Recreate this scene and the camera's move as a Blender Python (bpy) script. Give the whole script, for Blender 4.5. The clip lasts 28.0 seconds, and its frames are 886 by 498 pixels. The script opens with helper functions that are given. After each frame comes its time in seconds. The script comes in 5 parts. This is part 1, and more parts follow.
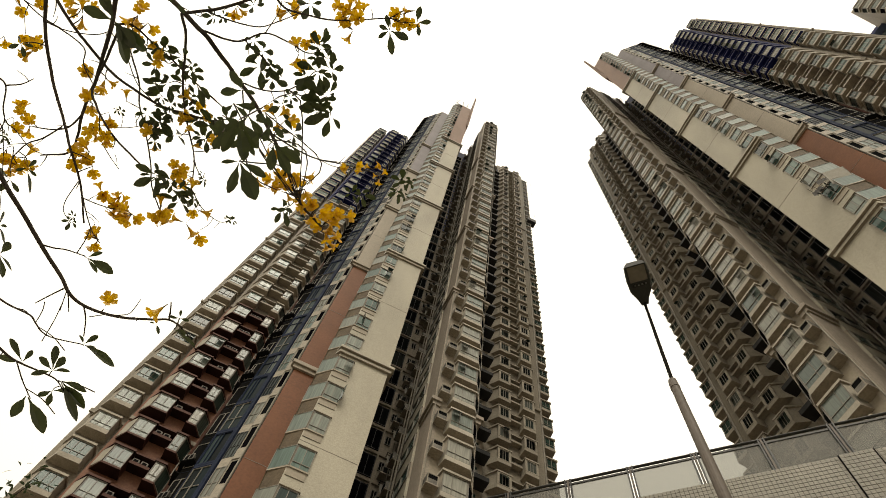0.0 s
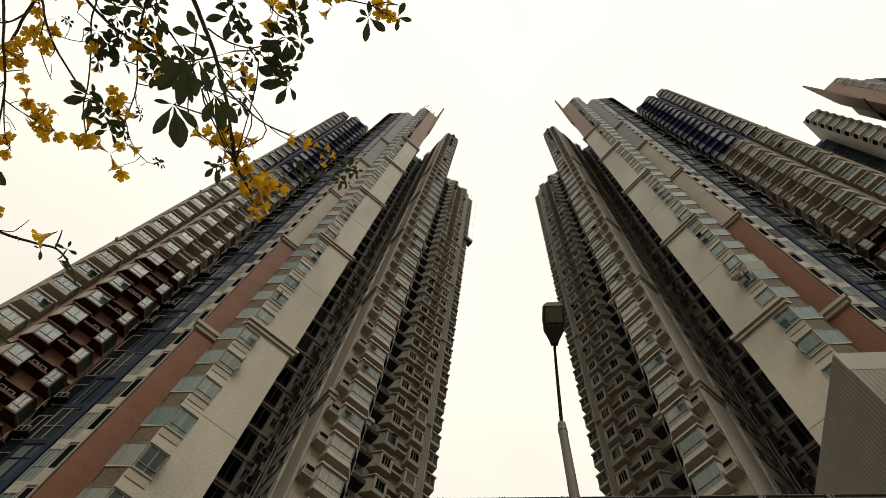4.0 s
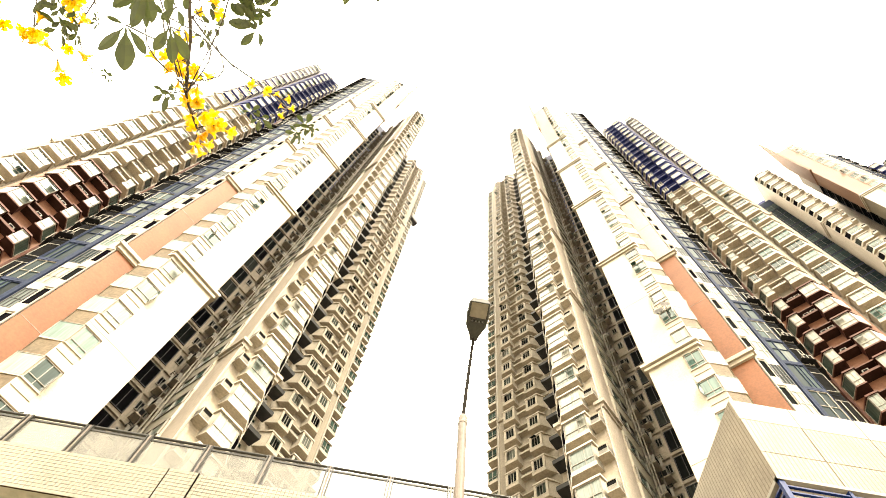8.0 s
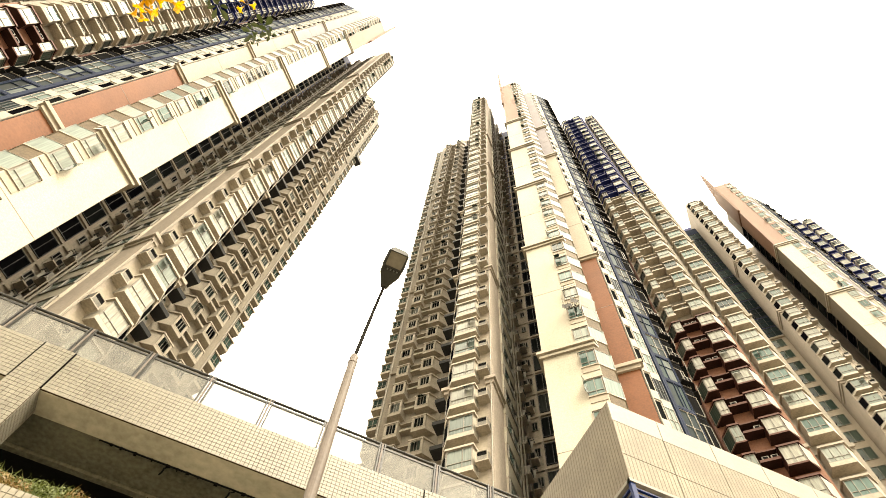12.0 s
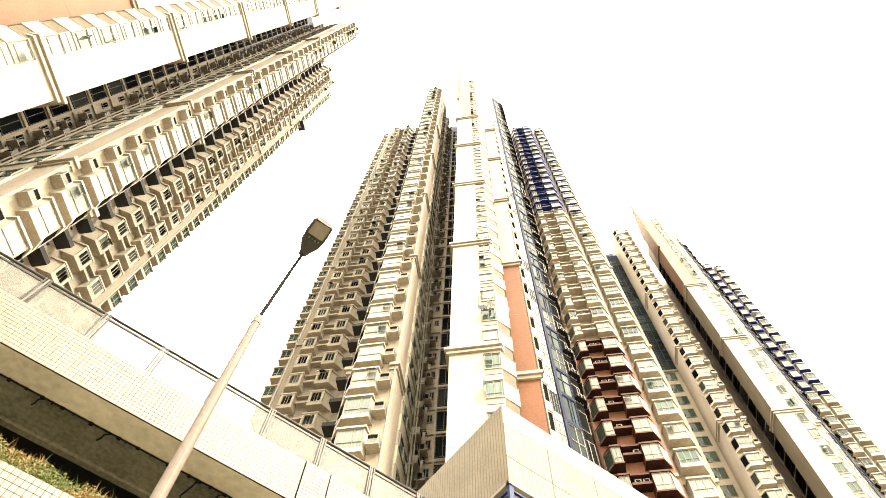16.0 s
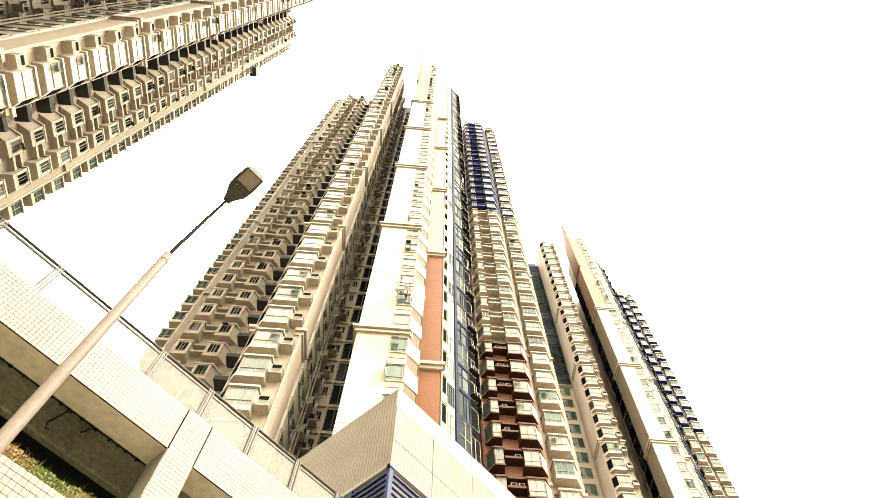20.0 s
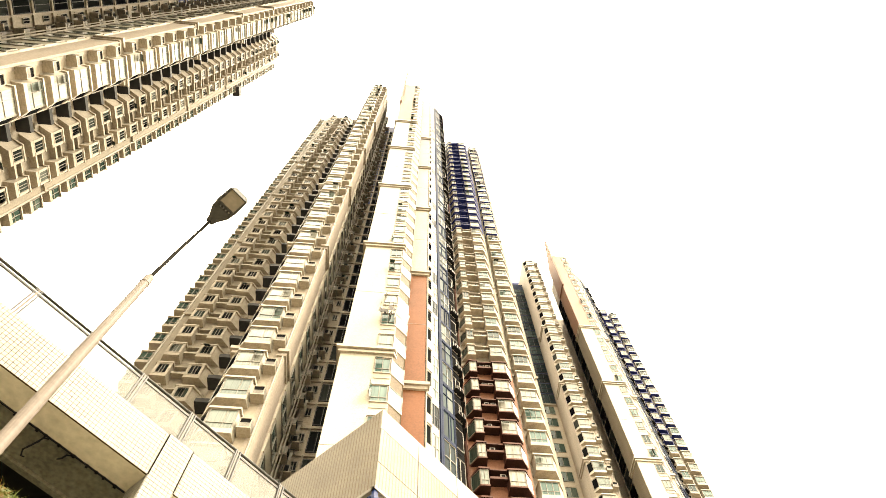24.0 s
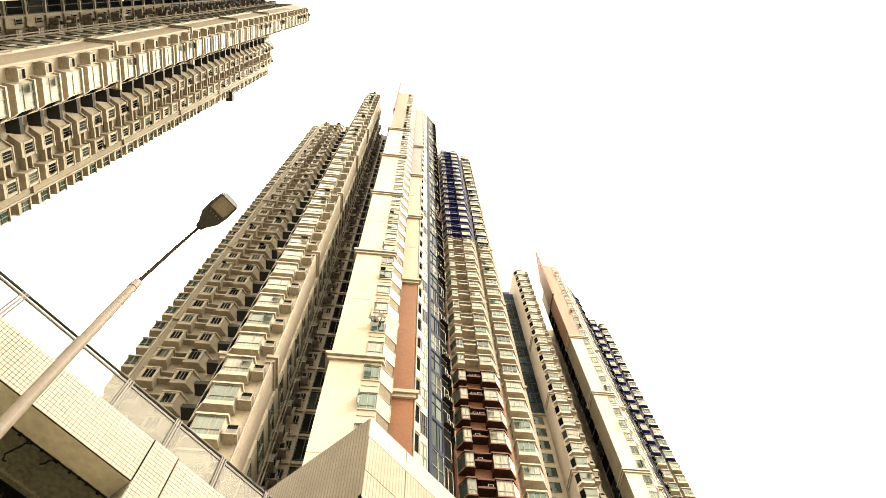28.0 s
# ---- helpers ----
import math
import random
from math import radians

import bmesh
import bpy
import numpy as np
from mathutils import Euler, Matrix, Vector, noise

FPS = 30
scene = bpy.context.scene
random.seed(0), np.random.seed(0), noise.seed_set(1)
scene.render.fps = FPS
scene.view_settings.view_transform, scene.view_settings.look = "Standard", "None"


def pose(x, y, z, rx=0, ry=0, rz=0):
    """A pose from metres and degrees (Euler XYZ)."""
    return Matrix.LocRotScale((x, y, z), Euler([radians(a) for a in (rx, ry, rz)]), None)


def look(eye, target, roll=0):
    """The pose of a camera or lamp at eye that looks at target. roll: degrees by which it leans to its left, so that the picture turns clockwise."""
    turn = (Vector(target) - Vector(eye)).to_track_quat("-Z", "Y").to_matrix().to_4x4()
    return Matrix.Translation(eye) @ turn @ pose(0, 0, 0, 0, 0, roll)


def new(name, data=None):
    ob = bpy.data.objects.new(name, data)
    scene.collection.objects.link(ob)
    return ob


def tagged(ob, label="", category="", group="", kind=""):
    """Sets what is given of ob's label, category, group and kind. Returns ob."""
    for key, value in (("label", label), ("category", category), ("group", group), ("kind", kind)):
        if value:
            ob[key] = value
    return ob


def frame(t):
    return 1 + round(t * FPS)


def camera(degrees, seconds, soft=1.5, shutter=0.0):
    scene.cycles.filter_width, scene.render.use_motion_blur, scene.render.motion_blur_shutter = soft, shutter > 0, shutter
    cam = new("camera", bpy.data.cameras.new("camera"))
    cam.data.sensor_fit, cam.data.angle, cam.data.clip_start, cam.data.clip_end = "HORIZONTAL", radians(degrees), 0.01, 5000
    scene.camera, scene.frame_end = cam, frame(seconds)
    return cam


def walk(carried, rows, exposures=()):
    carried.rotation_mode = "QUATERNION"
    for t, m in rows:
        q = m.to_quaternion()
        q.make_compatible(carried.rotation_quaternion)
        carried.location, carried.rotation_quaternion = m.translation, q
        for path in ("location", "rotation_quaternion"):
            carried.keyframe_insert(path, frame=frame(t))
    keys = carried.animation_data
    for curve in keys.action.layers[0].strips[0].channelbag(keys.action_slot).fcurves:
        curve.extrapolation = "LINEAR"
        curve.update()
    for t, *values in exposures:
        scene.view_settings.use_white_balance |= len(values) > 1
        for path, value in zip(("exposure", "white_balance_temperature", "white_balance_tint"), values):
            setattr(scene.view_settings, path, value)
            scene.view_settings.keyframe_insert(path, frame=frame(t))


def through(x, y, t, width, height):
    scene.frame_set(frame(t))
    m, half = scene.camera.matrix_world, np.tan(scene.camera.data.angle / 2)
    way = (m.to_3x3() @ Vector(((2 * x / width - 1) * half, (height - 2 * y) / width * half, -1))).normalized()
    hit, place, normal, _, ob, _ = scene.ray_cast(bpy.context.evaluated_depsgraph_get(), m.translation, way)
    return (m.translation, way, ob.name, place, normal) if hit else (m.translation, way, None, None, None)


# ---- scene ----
cam = camera(69.2, 28.0, soft=0.2)
PATH = [
    (0, (-0.004, -0.006, 1.615), (-2.0200, 3.0953, 10.9053), 14.38),
    (0.5, (-0.011, 0.000, 1.620), (-1.8977, 3.3213, 10.8622), 14.66),
    (1, (-0.013, 0.006, 1.626), (-1.7654, 3.3688, 10.8791), 14.67),
    (1.5, (-0.008, 0.010, 1.626), (-1.5904, 3.3402, 10.9217), 14.74),
    (2, (-0.001, 0.010, 1.626), (-1.4170, 3.2023, 10.9968), 14.69),
    (2.5, (0.010, 0.007, 1.624), (-1.3096, 3.2569, 10.9889), 15.12),
    (3, (0.010, 0.005, 1.626), (-1.1883, 3.2394, 11.0124), 13.91),
    (3.5, (0.013, 0.001, 1.625), (-1.0675, 3.2395, 11.0243), 13.43),
    (5.5, (0.016, -0.002, 1.626), (-0.8736, 3.2438, 11.0424), 13.19),
    (6, (0.019, -0.005, 1.623), (-0.8503, 3.2208, 11.0481), 13.65),
    (6.5, (0.022, -0.007, 1.621), (-0.7182, 3.3046, 11.0274), 12.94),
    (7, (0.026, -0.013, 1.617), (-0.3877, 3.4029, 11.0068), 10.58),
    (7.5, (0.034, -0.015, 1.609), (-0.1747, 3.5123, 10.9642), 10.26),
    (8, (0.043, -0.017, 1.610), (-0.0435, 3.4789, 10.9786), 10.84),
    (8.5, (0.054, -0.016, 1.610), (0.1160, 3.4160, 11.0027), 10.08),
    (9, (0.063, -0.018, 1.608), (0.2355, 3.4752, 10.9760), 9.85),
    (9.5, (0.070, -0.023, 1.603), (0.3941, 3.5022, 10.9551), 10.13),
    (10, (0.074, -0.022, 1.604), (0.5402, 3.5853, 10.9185), 9.34),
    (10.5, (0.084, -0.024, 1.591), (0.6820, 3.6354, 10.8785), 9.13),
    (11, (0.092, -0.020, 1.585), (0.8252, 3.6889, 10.8428), 9.20),
    (11.5, (0.106, -0.018, 1.573), (1.0535, 3.7419, 10.7911), 8.54),
    (12, (0.107, -0.013, 1.542), (1.2416, 3.7874, 10.7220), 8.33),
    (12.5, (0.122, -0.008, 1.530), (1.3479, 3.7755, 10.7045), 8.68),
    (14.5, (0.141, -0.042, 1.480), (1.9108, 3.3732, 10.7103), 5.85),
    (15, (0.149, -0.046, 1.468), (2.0007, 3.3181, 10.7009), 5.15),
    (15.5, (0.156, -0.056, 1.454), (2.1499, 3.3270, 10.6510), 4.37),
    (16, (0.166, -0.062, 1.450), (2.3464, 3.3268, 10.6023), 4.06),
    (16.5, (0.170, -0.062, 1.446), (2.4771, 3.2832, 10.5829), 3.81),
    (17, (0.175, -0.064, 1.444), (2.6174, 3.2067, 10.5730), 3.65),
    (17.5, (0.183, -0.065, 1.443), (2.8528, 3.1574, 10.5254), 3.06),
    (18, (0.187, -0.066, 1.443), (2.8881, 3.1082, 10.5328), 2.99),
    (18.5, (0.193, -0.071, 1.440), (3.0436, 2.9641, 10.5318), 3.23),
    (19, (0.196, -0.067, 1.438), (3.2065, 2.8089, 10.5300), 3.11),
    (19.5, (0.195, -0.069, 1.432), (3.1620, 2.7900, 10.5432), 3.43),
    (20, (0.198, -0.071, 1.425), (3.3473, 2.7132, 10.4986), 1.20),
    (20.5, (0.194, -0.077, 1.431), (3.3221, 2.6188, 10.5384), 0.71),
    (22.5, (0.176, -0.072, 1.431), (3.2650, 2.4714, 10.5956), -0.74),
    (23, (0.172, -0.072, 1.438), (3.2532, 2.4493, 10.6108), -1.75),
    (23.5, (0.170, -0.071, 1.435), (3.2833, 2.3223, 10.6314), -3.19),
    (24, (0.174, -0.070, 1.441), (3.2816, 2.3472, 10.6332), -2.32),
    (24.5, (0.177, -0.075, 1.437), (3.3099, 2.3537, 10.6182), -2.37),
    (25, (0.177, -0.080, 1.437), (3.3076, 2.2928, 10.6333), -2.92),
    (25.5, (0.174, -0.084, 1.439), (3.3050, 2.1991, 10.6575), -3.82),
    (26, (0.176, -0.089, 1.436), (3.3394, 2.1457, 10.6552), -5.02),
    (26.5, (0.174, -0.091, 1.436), (3.3696, 2.1846, 10.6350), -4.53),
    (27, (0.175, -0.093, 1.433), (3.3734, 2.1664, 10.6346), -4.60),
    (27.5, (0.172, -0.093, 1.429), (3.3386, 2.1609, 10.6428), -4.16),
    (28, (0.173, -0.096, 1.421), (3.2776, 2.1399, 10.6602), -3.43),
]
walk(cam, [(t, look(eye, target, roll)) for t, eye, target, roll in PATH],
     exposures=[(0, 0.67, 7000, 10), (0.5, -0.03, 6500, 10), (1, -0.31, 6500, 10), (3, -0.18, 6500, 10), (3.5, -0.08, 6500, 10), (5.5, 0.86, 6900, 10), (6.5, 1.21, 7000, 10), (7, 1.88, 7300, 15), (7.5, 3.09, 7300, 10), (8.5, 3.44, 7500, 10), (11, 3.0, 7500, 10), (12.5, 2.66, 7500, 10), (15, 3.44, 7500, 10), (20, 3.27, 7500, 10), (24, 3.31, 7750, 10), (28, 2.88, 7800, 10)])

# ---- light: a bright overcast sky ----
world = bpy.data.worlds.new("overcast_sky")
scene.world = world
world.use_nodes = True
wn, wl = world.node_tree.nodes, world.node_tree.links
bg = wn["Background"]
sky_noise = wn.new("ShaderNodeTexNoise")
sky_noise.inputs["Scale"].default_value = 1.6
sky_noise.inputs["Detail"].default_value = 3.0
sky_ramp = wn.new("ShaderNodeValToRGB")
sky_ramp.color_ramp.elements[0].position, sky_ramp.color_ramp.elements[1].position = 0.3, 0.7
sky_ramp.color_ramp.elements[0].color = (0.83, 0.80, 0.705, 1)
sky_ramp.color_ramp.elements[1].color = (1.0, 0.95, 0.83, 1)
sky_coord = wn.new("ShaderNodeTexCoord")
wl.new(sky_coord.outputs["Generated"], sky_noise.inputs["Vector"])
wl.new(sky_noise.outputs["Fac"], sky_ramp.inputs["Fac"])
# brighter towards the zenith, as overcast skies are
sky_sep, sky_lift, sky_mul = wn.new("ShaderNodeSeparateXYZ"), wn.new("ShaderNodeMapRange"), wn.new("ShaderNodeVectorMath")
sky_lift.inputs["To Min"].default_value, sky_lift.inputs["To Max"].default_value = 0.38, 1.22
sky_mul.operation = "SCALE"
wl.new(sky_coord.outputs["Generated"], sky_sep.inputs[0])
wl.new(sky_sep.outputs["Z"], sky_lift.inputs["Value"])
wl.new(sky_ramp.outputs["Color"], sky_mul.inputs[0])
wl.new(sky_lift.outputs["Result"], sky_mul.inputs["Scale"])
wl.new(sky_mul.outputs["Vector"], bg.inputs["Color"])
bg.inputs["Strength"].default_value = 1.0

sun_data = bpy.data.lights.new("sun", "SUN")
sun_data.energy, sun_data.angle, sun_data.color = 1.3, radians(32), (1.0, 0.96, 0.86)
sun = new("sun", sun_data)
sun.matrix_world = look((0, 0, 200), (-8, 29, 165))

# ---- materials ----
def mat(name, color, rough=0.7, metal=0.0, spec=0.12, vary=0.12, scale=1.5, fine=14.0, bump=0.15, tint=None, grid=None,
        line=(0.3, 0.3, 0.3), obj_vary=0.0, streak=0.0):
    """Painted, tiled or cast surface: two scales of stain, optional tile joints (grid = width, height, joint), relief."""
    m = bpy.data.materials.new(name)
    m.use_nodes = True
    n, l = m.node_tree.nodes, m.node_tree.links
    b = n["Principled BSDF"]
    b.inputs["Roughness"].default_value, b.inputs["Metallic"].default_value = rough, metal
    b.inputs["Specular IOR Level"].default_value = spec
    co = n.new("ShaderNodeTexCoord")
    big, small = n.new("ShaderNodeTexNoise"), n.new("ShaderNodeTexNoise")
    for tex, sc, det in ((big, scale, 5.0), (small, fine, 4.0)):
        tex.inputs["Scale"].default_value, tex.inputs["Detail"].default_value = sc, det
    if streak:
        mp = n.new("ShaderNodeMapping")
        mp.inputs["Scale"].default_value = (1.0, 1.0, streak)
        l.new(co.outputs["Object"], mp.inputs["Vector"])
        l.new(mp.outputs["Vector"], big.inputs["Vector"])
    else:
        l.new(co.outputs["Object"], big.inputs["Vector"])
    l.new(co.outputs["Object"], small.inputs["Vector"])
    add = n.new("ShaderNodeMath")
    add.operation = "ADD"
    l.new(big.outputs["Fac"], add.inputs[0])
    l.new(small.outputs["Fac"], add.inputs[1])
    ramp = n.new("ShaderNodeMapRange")
    ramp.inputs["From Min"].default_value, ramp.inputs["From Max"].default_value = 0.7, 1.3
    l.new(add.outputs[0], ramp.inputs["Value"])
    mix = n.new("ShaderNodeMix")
    mix.data_type = "RGBA"
    dark = tint or tuple(c * (1 - 2.2 * vary) for c in color)
    mix.inputs[6].default_value, mix.inputs[7].default_value = (*dark, 1), (*[min(1, c * (1 + vary * 0.5)) for c in color], 1)
    l.new(ramp.outputs["Result"], mix.inputs[0])
    out = mix.outputs[2]
    if obj_vary:
        info, hsv, mr = n.new("ShaderNodeObjectInfo"), n.new("ShaderNodeHueSaturation"), n.new("ShaderNodeMapRange")
        mr.inputs["To Min"].default_value, mr.inputs["To Max"].default_value = 1 - obj_vary, 1 + obj_vary
        l.new(info.outputs["Random"], mr.inputs["Value"])
        l.new(mr.outputs["Result"], hsv.inputs["Value"])
        l.new(out, hsv.inputs["Color"])
        out = hsv.outputs["Color"]
    height = small.outputs["Fac"]
    if grid:
        gw, gh, joint = grid
        xyz = n.new("ShaderNodeSeparateXYZ")
        l.new(co.outputs["Object"], xyz.inputs[0])
        s = n.new("ShaderNodeMath")
        s.operation = "ADD"
        l.new(xyz.outputs["X"], s.inputs[0])
        l.new(xyz.outputs["Y"], s.inputs[1])
        masks = []
        for src, step in ((s.outputs[0], gw), (xyz.outputs["Z"], gh)):
            if not step:
                continue
            w, lt = n.new("ShaderNodeMath"), n.new("ShaderNodeMath")
            w.operation, lt.operation = "FLOORED_MODULO", "LESS_THAN"
            w.inputs[1].default_value, lt.inputs[1].default_value = step, joint
            l.new(src, w.inputs[0])
            l.new(w.outputs[0], lt.inputs[0])
            masks.append(lt.outputs[0])
        mask = masks[0]
        if len(masks) > 1:
            mx = n.new("ShaderNodeMath")
            mx.operation = "MAXIMUM"
            l.new(masks[0], mx.inputs[0])
            l.new(masks[1], mx.inputs[1])
            mask = mx.outputs[0]
        gm = n.new("ShaderNodeMix")
        gm.data_type = "RGBA"
        gm.inputs[7].default_value = (*line, 1)
        l.new(mask, gm.inputs[0])
        l.new(out, gm.inputs[6])
        out = gm.outputs[2]
    if bump:
        bp = n.new("ShaderNodeBump")
        bp.inputs["Strength"].default_value, bp.inputs["Distance"].default_value = bump, 0.01
        l.new(height, bp.inputs["Height"])
        l.new(bp.outputs["Normal"], b.inputs["Normal"])
    l.new(out, b.inputs["Base Color"])
    return m


def pane_mat(name, stops, rough=0.06, spec=0.22):
    """Window glass before curtains and dark rooms: a glossy pane whose depth colour differs from window to window."""
    m = bpy.data.materials.new(name)
    m.use_nodes = True
    n, l = m.node_tree.nodes, m.node_tree.links
    b = n["Principled BSDF"]
    b.inputs["Roughness"].default_value, b.inputs["Specular IOR Level"].default_value = rough, spec
    info, ramp = n.new("ShaderNodeObjectInfo"), n.new("ShaderNodeValToRGB")
    ramp.color_ramp.interpolation = "CONSTANT"
    els = ramp.color_ramp.elements
    while len(els) < len(stops):
        els.new(0.5)
    for e, (p, c) in zip(els, stops):
        e.position, e.color = p, (*c, 1)
    co, wave, mix = n.new("ShaderNodeTexCoord"), n.new("ShaderNodeTexNoise"), n.new("ShaderNodeMix")
    mp = n.new("ShaderNodeMapping")
    mp.inputs["Scale"].default_value = (9, 9, 0.6)
    mix.data_type, mix.blend_type = "RGBA", "MULTIPLY"
    mix.inputs[0].default_value = 0.55
    wave.inputs["Scale"].default_value = 1.0
    l.new(co.outputs["Object"], mp.inputs["Vector"])
    l.new(mp.outputs["Vector"], wave.inputs["Vector"])
    l.new(info.outputs["Random"], ramp.inputs["Fac"])
    l.new(ramp.outputs["Color"], mix.inputs[6])
    l.new(wave.outputs["Color"], mix.inputs[7])
    cr = n.new("ShaderNodeMapRange")
    l.new(wave.outputs["Fac"], cr.inputs["Value"])
    cr.inputs["From Min"].default_value, cr.inputs["From Max"].default_value = 0.35, 0.65
    cr.inputs["To Min"].default_value = 0.35
    l.new(cr.outputs["Result"], mix.inputs[7])
    l.new(mix.outputs[2], b.inputs["Base Color"])
    return m


